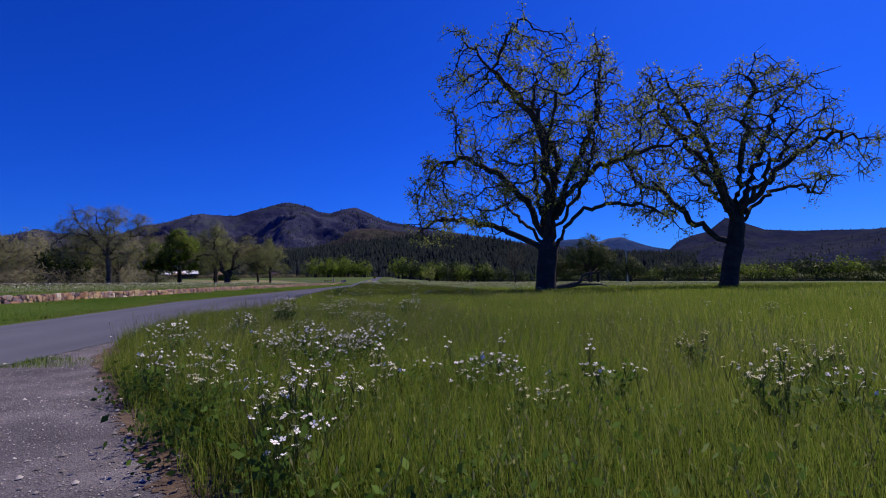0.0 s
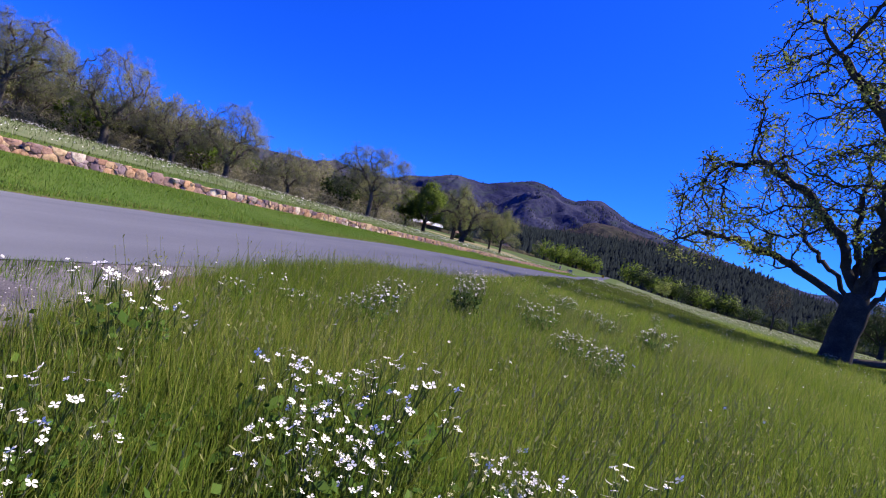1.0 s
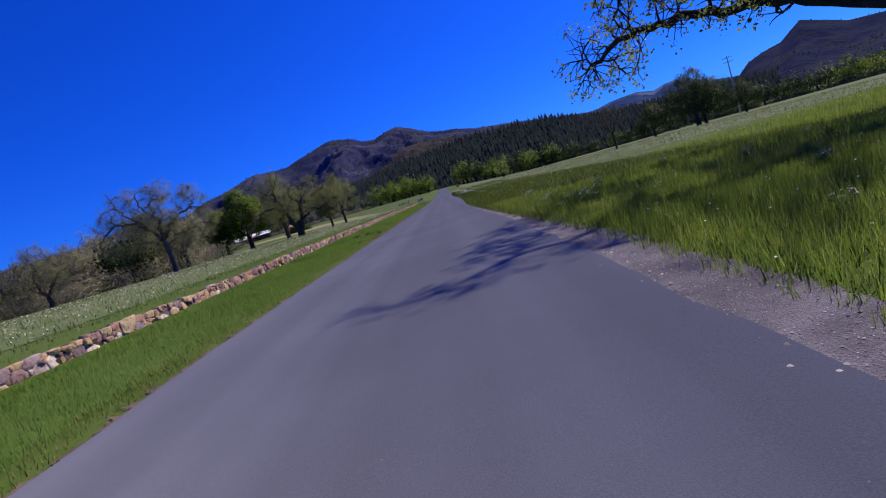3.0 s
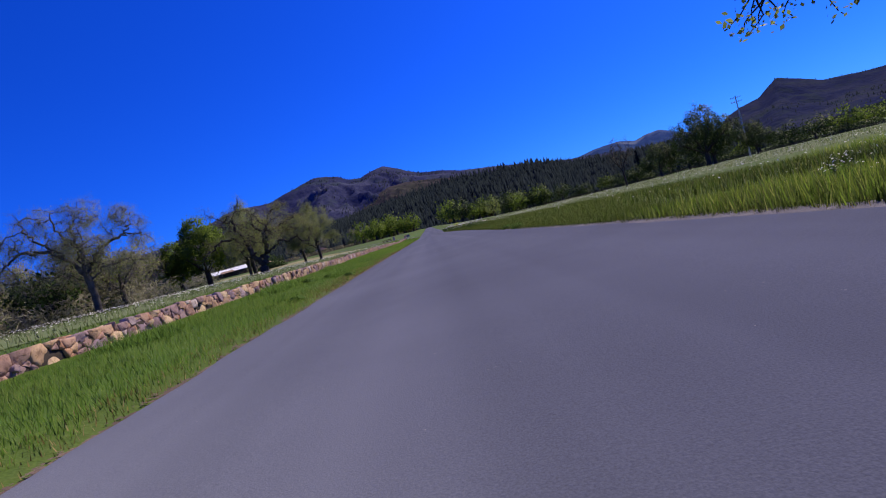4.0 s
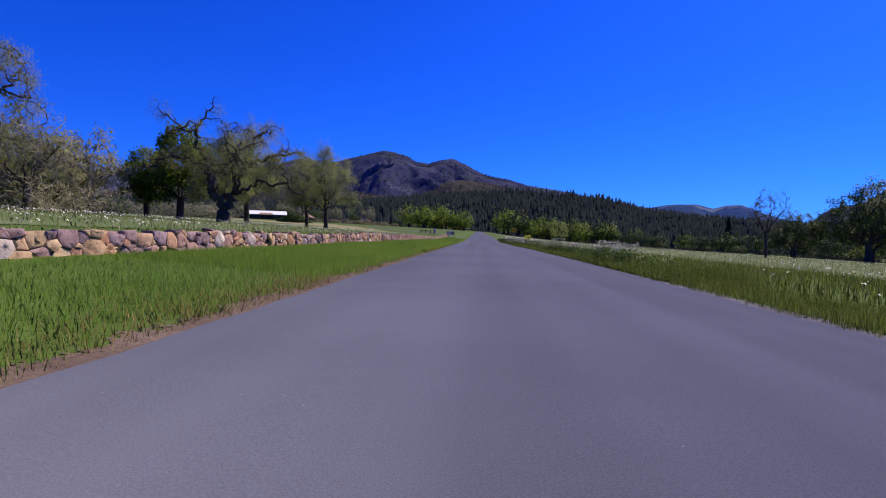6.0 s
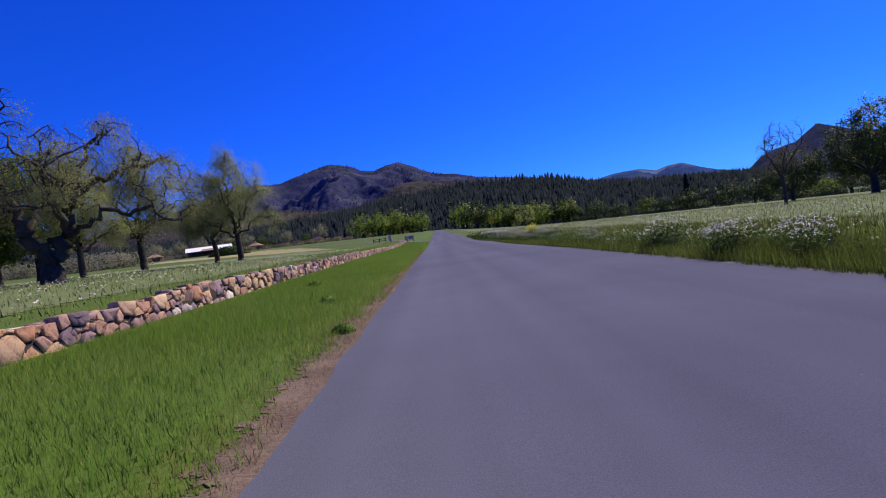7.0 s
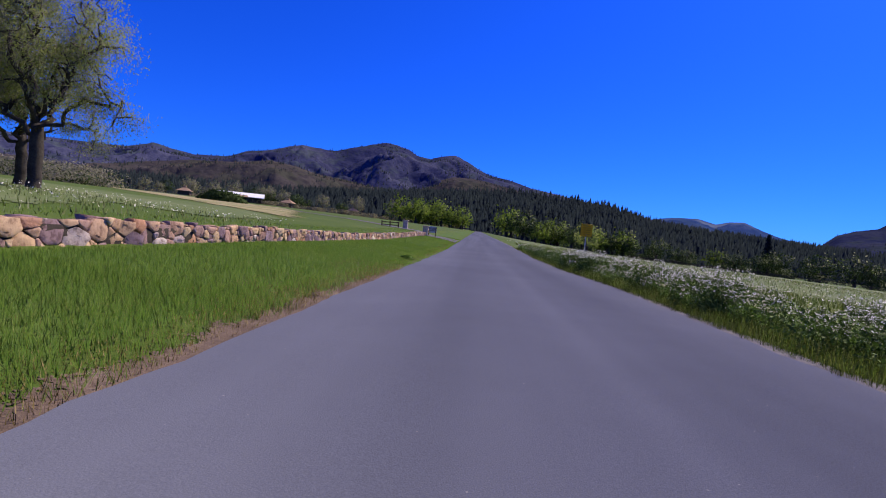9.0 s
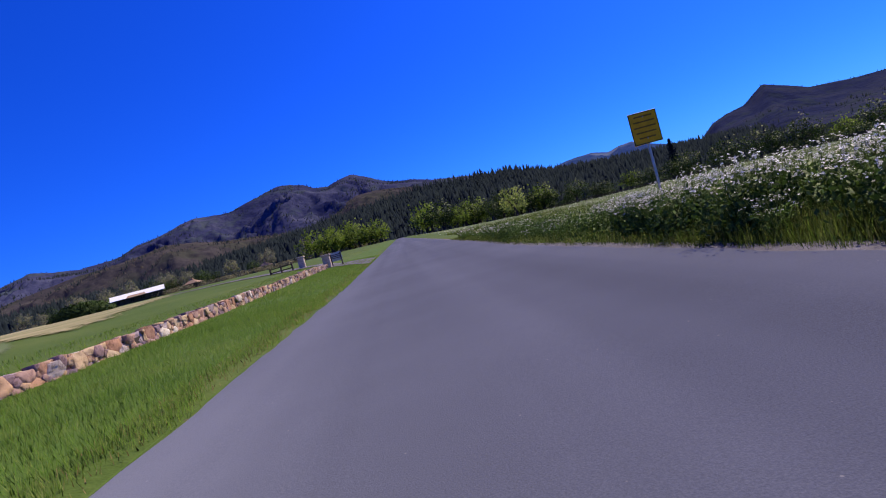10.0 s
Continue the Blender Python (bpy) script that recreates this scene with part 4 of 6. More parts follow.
put_at(leafy_oak, -45.5, 134.0, 0, 1.06)
place_copy(leafy_oak, -52.0, 136.0, 140, 0.8, "lower round oak in fresh green leaf")
bare = tree("bare_tree", 44, [(0, 0, -0.2), (0.1, 0, 2.2), (0.0, 0.1, 4.4)], 0.26, forks(r0, 5, 4.2, 2.4, 4.2), round_crown(13.0, 4.4, 4.2, r0), "small nearly leafless tree standing alone in the field",
            [("crown", M_BROWN, 5, 0.2, 0.05, 0.7, 0.4, 0.2)], M_BARK, 320, 0.46, 0.9, 3.2, 0.55, 0.03, 0.034, (0.9, 3, 0.6))
put_at(bare, 45.5, 145.8, 30, 0.87)
big_green = tree("oak_tree", 14, [(0, 0, -0.2), (0.1, 0, 2.0), (0, 0, 3.4)], 0.62, forks(r0, 7, 3.2, 6.0, 6.0), round_crown(17.0, 10.4, 2.2, r0, 8), "dense dark green oak at the meadow's edge",
                 [("crown", M_LEAF_MID, 32, 0.45, 0.15, 0.97, 0.6, 0.0)], M_BARK, 620, 0.72, 1.4, 6.0, 0.5, 0.02, 0.035, (0.9, 1), 0.1, -0.3)
put_at(big_green, 78.4, 170.3)
place_copy(big_green, 84.0, 177.0, 130, 0.8, "dark green oak close behind a larger one")
place_copy(big_green, 96.0, 176.0, 210, 0.58, "low dark green oak beside taller ones")
place_copy(big_green, 68.5, 178.0, 40, 0.6, "low dark green oak beside taller ones")
for x, y, a, s in ((-77, 45, 200, 0.95), (-54, 108, 300, 0.8), (-91, 56, 20, 1.0)):
    place_copy(mossy, x, y, a, s)
for x, y, a, s in ((-58, 118, 160, 0.8), (-60, 71.2, 40, 0.9), (-67, 66, 210, 0.75), (-92, 40, 100, 0.95), (-56, 84, 75, 0.62)):
    place_copy(mossy_b, x, y, a, s)
# lighter-built trees for the distance
far_grey = tree("oak_tree", 63, [(0, 0, -0.2), (0.1, 0, 1.3), (0, 0.1, 2.6)], 0.42, forks(r0, 6, 2.5, 3.4, 3.8), round_crown(11.6, 5.6, 1.4, r0), "grey-brown half-bare tree in the woods",
                [("crown", M_LICHEN, 11, 0.5, 0.42, 1.0, 0.13, 0.3), ("foliage", M_LEAF_OAK, 5, 0.45, 0.2, 0.5, 0.6, 0.0)], M_BARK_GREY, 190, 0.7, 1.3, 5.0, 0.38, 0.04, 0.035, (0.9, 1), 0.2)
put_at(far_grey, -50.0, 112.0)
green = tree("oak_tree", 61, [(0, 0, -0.2), (0.1, 0, 1.0), (0, 0.1, 2.0)], 0.4, forks(r0, 5, 2.0, 3.0, 3.0), round_crown(8.6, 5.2, 0.5, r0, 6), "round green tree with fresh leaves",
             [("crown", M_LEAF_LIME, 24, 0.75, 0.34, 1.0, 0.7, 0.0)], M_BARK, 90, 0.9, 1.7, 5.0, 0.3, 0.0, 0.03, (0.8, 0))
put_at(green, -22.0, 492.0, 0, 1.5)
dark = tree("oak_tree", 62, [(0, 0, -0.2), (0.1, 0, 1.0), (0, 0.1, 2.0)], 0.4, forks(r0, 5, 2.0, 3.0, 3.0), round_crown(8.6, 5.4, 0.3, r0, 6), "dark green live oak in the tree line",
            [("crown", M_LEAF_GREEN, 42, 0.75, 0.25, 1.0, 0.7, 0.0)], M_BARK, 90, 0.9, 1.7, 5.0, 0.3, 0.0, 0.03, (0.8, 0))
put_at(dark, 97, 400, 0, 1.5)
rt = np.random.default_rng(8)
for i in range(62):                                   # tree line round the right-hand meadow
    a = radians(np.interp(i, [0, 61], [11, 88]) + rt.uniform(-0.8, 0.8))
    r = np.interp(math.degrees(a), [10, 20, 40, 60, 90], [400, 345, 275, 240, 240]) + rt.uniform(-10, 25)
    place_copy(dark if rt.random() < (0.5 if 0.75 < a < 1.05 else 0.9) else green, r * math.sin(a), 80 + r * math.cos(a), rt.uniform(0, 360), rt.uniform(1.05, 1.6))
for i in range(22):                                   # lighter trees by the road's end
    place_copy(green if rt.random() < 0.5 else dark, rt.uniform(14, 100), rt.uniform(430, 480), rt.uniform(0, 360), rt.uniform(1.4, 2.4))
for i in range(16):
    place_copy(green, rt.uniform(-60, -10), rt.uniform(465, 525), rt.uniform(0, 360), rt.uniform(1.4, 2.3))
for i in range(34):                                   # scattered trees and scrub beyond the hay field
    place_copy(dark if rt.random() < 0.5 else far_grey, rt.uniform(-300, -40), rt.uniform(535, 610), rt.uniform(0, 360), rt.uniform(0.9, 1.7))
for i in range(110):                                  # woods behind the bank
    y = rt.uniform(-10, 170)
    place_copy((far_grey, far_grey, far_grey, dark, green)[rt.integers(0, 5)], np.interp(y, [-10, 60, 100, 130, 170], [-104, -84, -53, -56, -100]) - 44 * rt.uniform(0, 1) ** 1.6, y, rt.uniform(0, 360), rt.uniform(0.7, 1.15))


def scrub(name, seed, n, place, size, mat, label, per=90, spread=(0.9, 0.9, 0.6), leaf=0.1, slim=0.6):
    """Undergrowth: heaps of small leaves, no two alike."""
    rng = np.random.default_rng(seed)
    C, D = [], []
    for i in range(n):
        x, y = place(rng)
        s = rng.uniform(*size)
        p = np.clip(rng.normal(0, 1, (per, 3)), -1.6, 1.6) * np.array(spread) * s
        p[:, 2] = np.abs(p[:, 2]) * 1.3
        C.append(p + (x, y, float(land(x, y))))
        D.append(unit(p / s + (0, 0, 0.35)))
    v, f = leaf_quads(rng, np.concatenate(C), 1, 0.05, leaf, slim)
    return tagged(add(name, soft_leaves(name, v, f, np.concatenate(D), mat, 0.6)), label, "undergrowth", kind="stuff")


def along_row(r):
    t = r.uniform(0, 1)
    return np.interp(t, [0, 0.35, 0.75, 1], [-100, -80, -54, -47]) + r.uniform(-16, 2), np.interp(t, [0, 0.35, 0.75, 1], [14, 58, 98, 122]) + r.uniform(-5, 8)


scrub("brown_undergrowth", 71, 190, along_row, (1.6, 2.9), M_LICHEN, "grey-brown leafless undergrowth below the oaks", 260, leaf=0.42, slim=0.12)
scrub("green_undergrowth", 72, 70, along_row, (1.0, 1.9), M_LEAF_GREEN, "dark green bushes below the oaks", 170, leaf=0.15)


def behind_oak(r):
    q = r.uniform(0, 1)
    return -80 - 62 * q + r.uniform(-5, 5), 206 + 28 * q + r.uniform(-8, 8)


scrub("brown_thicket", 75, 90, behind_oak, (1.8, 3.4), M_LICHEN, "grey-brown thicket at the edge of the field", 240, leaf=0.3, slim=0.2)
scrub("green_thicket", 76, 40, behind_oak, (1.4, 2.6), M_LEAF_GREEN, "dark green bushes among the grey thicket", 200, leaf=0.2)


def far_row(r):
    a = radians(r.uniform(9, 88))
    d = np.interp(math.degrees(a), [9, 20, 40, 60, 90], [402, 345, 270, 236, 236]) + r.uniform(-6, 6)
    return d * math.sin(a), 80 + d * math.cos(a)


scrub("hedge_undergrowth", 73, 210, far_row, (1.8, 3.4), M_LEAF_GREEN, "dark hedge-like undergrowth along the far tree line", 260, leaf=0.32)


def field_end(r):
    return r.uniform(-260, -14), r.uniform(490, 540)


scrub("olive_undergrowth", 74, 120, field_end, (1.4, 2.8), M_BROWN, "olive-grey shrubs at the end of the hay field", 110, leaf=0.45)


def bush(name, seed, x, y, s, mat, label, n=900, leaf=0.09, flat=0.8):
    rng = np.random.default_rng(seed)
    p = rng.normal(0, 1, (n, 3))
    p /= np.linalg.norm(p, axis=1, keepdims=True)
    p *= rng.uniform(0.55, 1.05, (n, 1)) * s
    p[:, 2] = np.abs(p[:, 2]) * flat
    root = new(name)
    v, f = leaf_quads(rng, p, 1, 0.04 * s, leaf)
    v[:, 2] = np.maximum(v[:, 2], 0.0)
    add("foliage", soft_leaves("foliage", v, f, unit(p + (0, 0, 0.3 * s)), mat, 0.6), root)
    st = []
    for i in range(7):
        a = rng.uniform(0, 6.3)
        st.append(([np.zeros(3), np.array((math.cos(a) * 0.25, math.sin(a) * 0.25, 0.35 * flat)) * s, np.array((math.cos(a) * 0.5, math.sin(a) * 0.5, 0.8 * flat)) * s], [0.03 * s, 0.02 * s, 0.006 * s]))
    v, f = tubes(st, 4)
    add("stalk", mesh_from("stalk", v, f, M_STEM), root)
    return put_at(tagged(root, label, "bush"), x, y)


bush("round_bush", 81, -60.0, 224.0, 5.2, M_LEAF_GREEN, "large dark rounded bush in the hay field", 2600, 0.3, 0.45)
for i, (x, y, s) in enumerate(((-3.35, 124.0, 0.24), (-3.45, 45.5, 0.22), (-4.3, 46.5, 0.28), (2.8, 46.0, 0.3), (-5.0, 46.0, 0.26), (2.75, 48.4, 0.28), (3.0, 55.5, 0.3), (-3.6, 38.8, 0.2), (-3.2, 82.4, 0.18), (-4.1, 85.8, 0.2), (-5.4, 90.3, 0.24))):
    bush("roadside_weed", 90 + i, x, y, s, M_ROADWEED, "leafy green weed beside the asphalt", 300, 0.034)


for i, (x, y, s) in enumerate(((3.55, 72.6, 0.56), (3.5, 74.4, 0.52), (3.5, 77.2, 0.46), (3.6, 80.6, 0.52), (3.65, 84.6, 0.54), (3.7, 90.0, 0.46))):
    bush("tall_weed", 110 + i, x, y, s, M_WEED, "dark green leafy bush among the verge grass", 900, 0.03, 1.2)


# ---------------------------------------------------------------- dead branch under the oak
rb = np.random.default_rng(17)
bn, bp, bk = branching(rb, [(-1.6, 0, 0.2), (-0.4, 0, 0.4), (1.2, 0.1, 0.35)], [[(-0.4, 0, 0.4), (0.4, -0.2, 1.0), (1.4, -0.3, 1.2)]], [(0.8, 0, 0.7, 1.4, 0.9, 0.7)], 40, 0.3, 0.4, 1.6, 0.3, 0.02)
v, f = tubes(chains(bn, bp, 0.16, 0.025)[0])
v[:, 2] = np.maximum(v[:, 2], 0.0)
fallen = tagged(add("fallen_branch", mesh_from("fallen_branch", v, f, M_BARK_GREY, True)), "grey broken oak limb lying in the grass", "branch")
put_at(fallen, 24.0, 35.5, 0, 1.5)


# ---------------------------------------------------------------- buildings and gate
def part(name, bm, mat, parent, label=""):
    me = bpy.data.meshes.new(name)
    bm.to_mesh(me)
    bm.free()
    me.materials.append(mat)
    return add(name, me, parent, label)


def box(sx, sy, sz, at=(0, 0, 0), turn=0.0, bevel=0.0):
    bm = bmesh.new()
    bmesh.ops.create_cube(bm, size=1.0, matrix=Matrix.Translation(at) @ Matrix.Rotation(turn, 4, "Z") @ Matrix.Diagonal((sx, sy, sz, 1)))
    if bevel:
        bmesh.ops.bevel(bm, geom=bm.edges[:], offset=bevel, segments=1, affect="EDGES")
    return bm


def slab(points, thick):
    """A flat roof plane through four points, with thickness."""
    bm = bmesh.new()
    lo = [bm.verts.new(p) for p in points]
    hi = [bm.verts.new((p[0], p[1], p[2] + thick)) for p in points]
    bm.faces.new(lo[::-1])
    bm.faces.new(hi)
    for i in range(4):
        j = (i + 1) % 4
        bm.faces.new((lo[i], lo[j], hi[j], hi[i]))
    return bm


def barn(x, y, turn):
    root = new("farm_building")
    part("wall", box(19.5, 8, 2.6, (0, 0, 1.3)), M_WOOD, root, "dark timber wall")
    part("roof", slab([(-11, -5.4, 2.5), (11, -5.4, 2.5), (11, 0, 4.6), (-11, 0, 4.6)], 0.15), M_ROOF, root, "white metal roof")
    part("roof", slab([(11, 5.4, 2.5), (-11, 5.4, 2.5), (-11, 0, 4.6), (11, 0, 4.6)], 0.15), M_ROOF, root, "white metal roof")
    for i in range(6):
        part("post", box(0.25, 0.25, 2.5, (-10 + 4 * i, -5.0, 1.25)), M_WOOD, root)
    part("porch_roof", slab([(-4, -8.5, 2.3), (4, -8.5, 2.3), (3, -5.2, 3.3), (-3, -5.2, 3.3)], 0.15), M_SHINGLE, root, "brown shingled porch roof")
    for sx in (-3.6, 3.6):
        part("post", box(0.3, 0.3, 2.3, (sx, -8.2, 1.15)), M_WOOD, root)
    for sx in (-7.5, -2, 2, 7.5):
        part("window", box(1.4, 0.1, 1.1, (sx, -4.03, 1.5)), M_BLACK, root, "dark window")
    tagged(root, "long low farm building with a white metal roof", "building")
    return put_at(root, x, y, turn, 1.55)


barn(-182.0, 497.0, 22.0)


def hut():
    root = new("hut")
    part("wall", box(4.4, 4.4, 2.0, (0, 0, 1.0)), M_WOOD, root)
    for k in range(4):
        c = [(math.cos(a) * 4.2, math.sin(a) * 4.2, 1.9) for a in (math.pi * (0.5 * k + 0.25), math.pi * (0.5 * k + 0.75))]
        t = [(math.cos(a) * 0.9, math.sin(a) * 0.9, 3.3) for a in (math.pi * (0.5 * k + 0.75), math.pi * (0.5 * k + 0.25))]
        part("roof", slab([*c, *t], 0.12), M_SHINGLE, root, "sloping brown roof")
    part("cupola", box(1.1, 1.1, 0.9, (0, 0, 3.6), 0, 0.1), M_SHINGLE, root)
    return tagged(root, "small hut with a hipped brown roof", "building", group="huts beyond the hay field")


h0 = put_at(hut(), -152.0, 516.0, 0, 1.75)
for x, y in ((-217, 481), (-108, 550)):
    place_copy(h0, x, y, 20, 1.75)


def pillar(x, y):
    root = new("gate_pillar")
    part("shaft", box(0.55, 0.55, 1.0, (0, 0, 0.45), 0, 0.05), M_PILLAR, root)
    part("cap", box(0.7, 0.7, 0.12, (0, 0, 1.01), 0, 0.03), M_PILLAR, root, "pale stone cap")
    return put_at(tagged(root, "square stone gate pillar at the wall's end", "pillar", group="gate pillars"), x, y, 0, 1.1)


pillar(-6.9, 166.2)
pillar(-10.4, 174.4)
fence = new("rail_fence")
for i in range(3):
    part("post", box(0.14, 0.14, 1.0, (0, i * 1.6, 0.5)), M_WOOD, fence)
for z in (0.4, 0.8):
    part("rail", box(0.06, 3.4, 0.12, (0, 1.6, z)), M_WOOD, fence)
put_at(tagged(fence, "dark wooden rail fence beside the driveway", "fence"), -11.2, 173.6, 62, 0.85)
board = new("notice_board")
part("post", box(0.09, 0.09, 1.1, (-0.4, 0, 0.55)), M_WOOD, board)
part("post", box(0.09, 0.09, 1.1, (0.4, 0, 0.55)), M_WOOD, board)
part("panel", box(0.95, 0.05, 0.7, (0, 0, 0.8), 0, 0.01), M_NOTICE, board, "pale blue-grey notice panel")
for z in (0.95, 0.82, 0.69):
    part("text_line", box(0.7, 0.012, 0.05, (0, -0.03, z)), M_BLACK, board)
put_at(tagged(board, "notice board on two wooden posts by the gate", "sign"), -6.2, 167.0, 0, 1.05)


def road_sign(x, y):
    root = new("road_sign")
    part("post", box(0.05, 0.035, 2.6, (0, 0.03, 1.1), 0, 0.008), M_STEEL, root, "galvanised steel post")
    part("panel", box(0.62, 0.012, 0.66, (0, 0, 2.14), 0, 0.004), M_SIGN, root, "amber yellow panel")
    for sx, sz, px, pz in ((0.6, 0.014, 0, 2.455), (0.6, 0.014, 0, 1.825), (0.014, 0.64, -0.3, 2.14), (0.014, 0.64, 0.3, 2.14)):
        part("border", box(sx, 0.006, sz, (px, -0.009, pz)), M_BLACK, root)
    for z, w in ((2.38, 0.4), (2.27, 0.46), (2.16, 0.48), (2.05, 0.44), (1.94, 0.36)):
        part("text_line", box(w, 0.006, 0.028, (0, -0.009, z)), M_LETTER, root)
    for z in (2.36, 1.92):
        part("bolt", box(0.025, 0.02, 0.025, (0, -0.012, z), 0, 0.006), M_STEEL, root)
    return put_at(tagged(root, "amber square sign with dark lettering on a steel post", "sign"), x, y, 2, 0.93)


road_sign(4.33, 132.1)


# a lone conifer above the far tree line, built of drooping boughs
def conifer(x, y, h):
    rng = np.random.default_rng(95)
    root = new("conifer_tree")
    v, f = tubes([([np.array((0, 0, -0.3)), np.array((0.05, 0, h * 0.5)), np.array((0, 0, h))], [0.32, 0.2, 0.03])], 7)
    add("trunk", mesh_from("trunk", v, f, M_BARK, True), root)
    n = 340
    z = h * (0.08 + 0.91 * rng.uniform(0, 1, n) ** 1.1)
    a = rng.uniform(0, 6.3, n)
    r = (h - z) * 0.27 * rng.uniform(0.6, 1.15, n) + 0.15
    out = np.stack([np.cos(a), np.sin(a), 0 * a], -1)
    c = np.concatenate([np.stack([0 * a, 0 * a, z], -1) + out * (r * k)[:, None] - np.stack([0 * a, 0 * a, 0.3 * r * k * k], -1) for k in (0.25, 0.5, 0.75, 1.0)])
    v, f = leaf_quads(rng, c, 6, 0.22, 0.3, 0.4, 0.4)
    add("crown", soft_leaves("crown", v, f, unit(np.repeat(np.tile(out, (4, 1)), 6, 0) + (0, 0, 0.4)), M_CONIFER), root)
    return put_at(tagged(root, "tall dark conifer standing above the round trees", "tree"), x, y)


conifer(157.7, 405.0, 23.0)
willow = tree("willow_tree", 64, [(0, 0, -0.2), (0.1, 0, 1.0), (0, 0.1, 2.0)], 0.35, forks(r0, 5, 2.0, 3.0, 3.0), round_crown(8.2, 4.8, 0.6, r0, 6), "yellow-green round tree at the field's edge",
              [("crown", M_LEAF_OAK, 26, 0.6, 0.26, 1.0, 0.6, 0.3)], M_BARK, 90, 0.9, 1.7, 5.0, 0.3, 0.0, 0.03, (0.8, 0))
put_at(willow, 28.0, 247.0, 40, 0.98)

# dark rail fence before the far tree line
far_fence = new("rail_fence")
fence_xy = []
for i in range(46):
    a = radians(14 + 46 * i / 45)
    r = np.interp(math.degrees(a), [10, 20, 40, 60, 90], [392, 330, 258, 224, 224])
    fence_xy.append((r * math.sin(a), 80 + r * math.cos(a)))
for i, (x, y) in enumerate(fence_xy):
    z = float(land(x, y))
    part("post", box(0.2, 0.2, 1.5, (x, y, z + 0.7)), M_WOOD, far_fence)
    if i:
        x0, y0 = fence_xy[i - 1]
        z0 = float(land(x0, y0))
        for h in (0.5, 0.9, 1.3):
            part("rail", slab([(x0, y0, z0 + h), (x, y, z + h), (x + 0.06, y + 0.06, z + h), (x0 + 0.06, y0 + 0.06, z0 + h)], 0.17), M_WOOD, far_fence)
tagged(far_fence, "long dark rail fence along the far tree line", "fence")

# slender power pole behind the large oak
power_pole = new("utility_pole")
v, f = tubes([([np.array((0, 0, -0.4)), np.array((0, 0, 9.0)), np.array((0, 0, 18.5))], [0.26, 0.2, 0.15])], 8)
add("pole", mesh_from("pole", v, f, M_STEEL, True), power_pole)
for z in (17.9, 16.6):
    part("crossarm", box(2.8, 0.14, 0.16, (0, -0.2, z), 0, 0.02), M_STEEL, power_pole)
    for sx in (-1.25, -0.5, 0.5, 1.25):
        part("insulator", box(0.13, 0.13, 0.3, (sx, -0.2, z + 0.23), 0, 0.04), M_STEEL, power_pole)
put_at(tagged(power_pole, "slender grey power pole rising behind a dark oak", "pole"), 98.0, 183.0, -30)

# worn spots in the asphalt
def road_patch(x, y, rx, ry, seed, mat, label):
    rng = np.random.default_rng(seed)
    n = 14
    q = np.arange(n) * 2 * math.pi / n
    k = rng.uniform(0.7, 1.15, n)
    px, py = x + rx * k * np.cos(q), y + ry * k * np.sin(q)
    top = np.stack([px, py, crown_of_road(px, py) + 0.003], -1)
    v = np.concatenate([top, top * 1.0 - (0, 0, 0.02), [(x, y, float(crown_of_road(np.array(x), np.array(y))) + 0.004)]])
    f = [(i, (i + 1) % n, 2 * n) for i in range(n)] + [(n + i, n + (i + 1) % n, (i + 1) % n, i) for i in range(n)]
    tagged(add("road_patch", mesh_from("road_patch", v, f, mat)), label, "road patch")


road_patch(-0.35, 45.7, 0.025, 0.2, 5, M_PATCH, "pale worn patch in the grey asphalt")
for i, (x, y) in enumerate(((1.7, 37.8), (1.8, 37.5), (1.55, 77.6))):
    road_patch(x, y, 0.035, 0.05, 8 + i, M_PATCH, "pale chip on the grey asphalt")

# ---------------------------------------------------------------- wildflowers
def petals(rng, C, size):
    """Four-petalled blossoms facing roughly up, at the points C."""
    n = len(C)
    up = rng.normal(0, 0.4, (n, 3)) + (0.15, 0, 1)
    up /= np.linalg.norm(up, axis=1, keepdims=True)
    a = np.cross(up, rng.normal(0, 1, (n, 3)))
    a /= np.linalg.norm(a, axis=1, keepdims=True)
    b = np.cross(up, a)
    s = size * rng.uniform(0.7, 1.2, (n, 1))
    V = []
    for k in range(4):
        d = math.cos(k * math.pi / 2) * a + math.sin(k * math.pi / 2) * b
        e = np.cross(up, d)
        lift = up * s * rng.uniform(-0.1, 0.35, (n, 1))
        V.append(np.stack([C, C + (d * 0.75 + e * 0.42) * s + lift * 0.6, C + d * s * 1.1 + lift, C + (d * 0.75 - e * 0.42) * s + lift * 0.6], 1))
    v = np.stack(V, 1).reshape(-1, 3)
    return v, np.arange(len(v)).reshape(-1, 4)


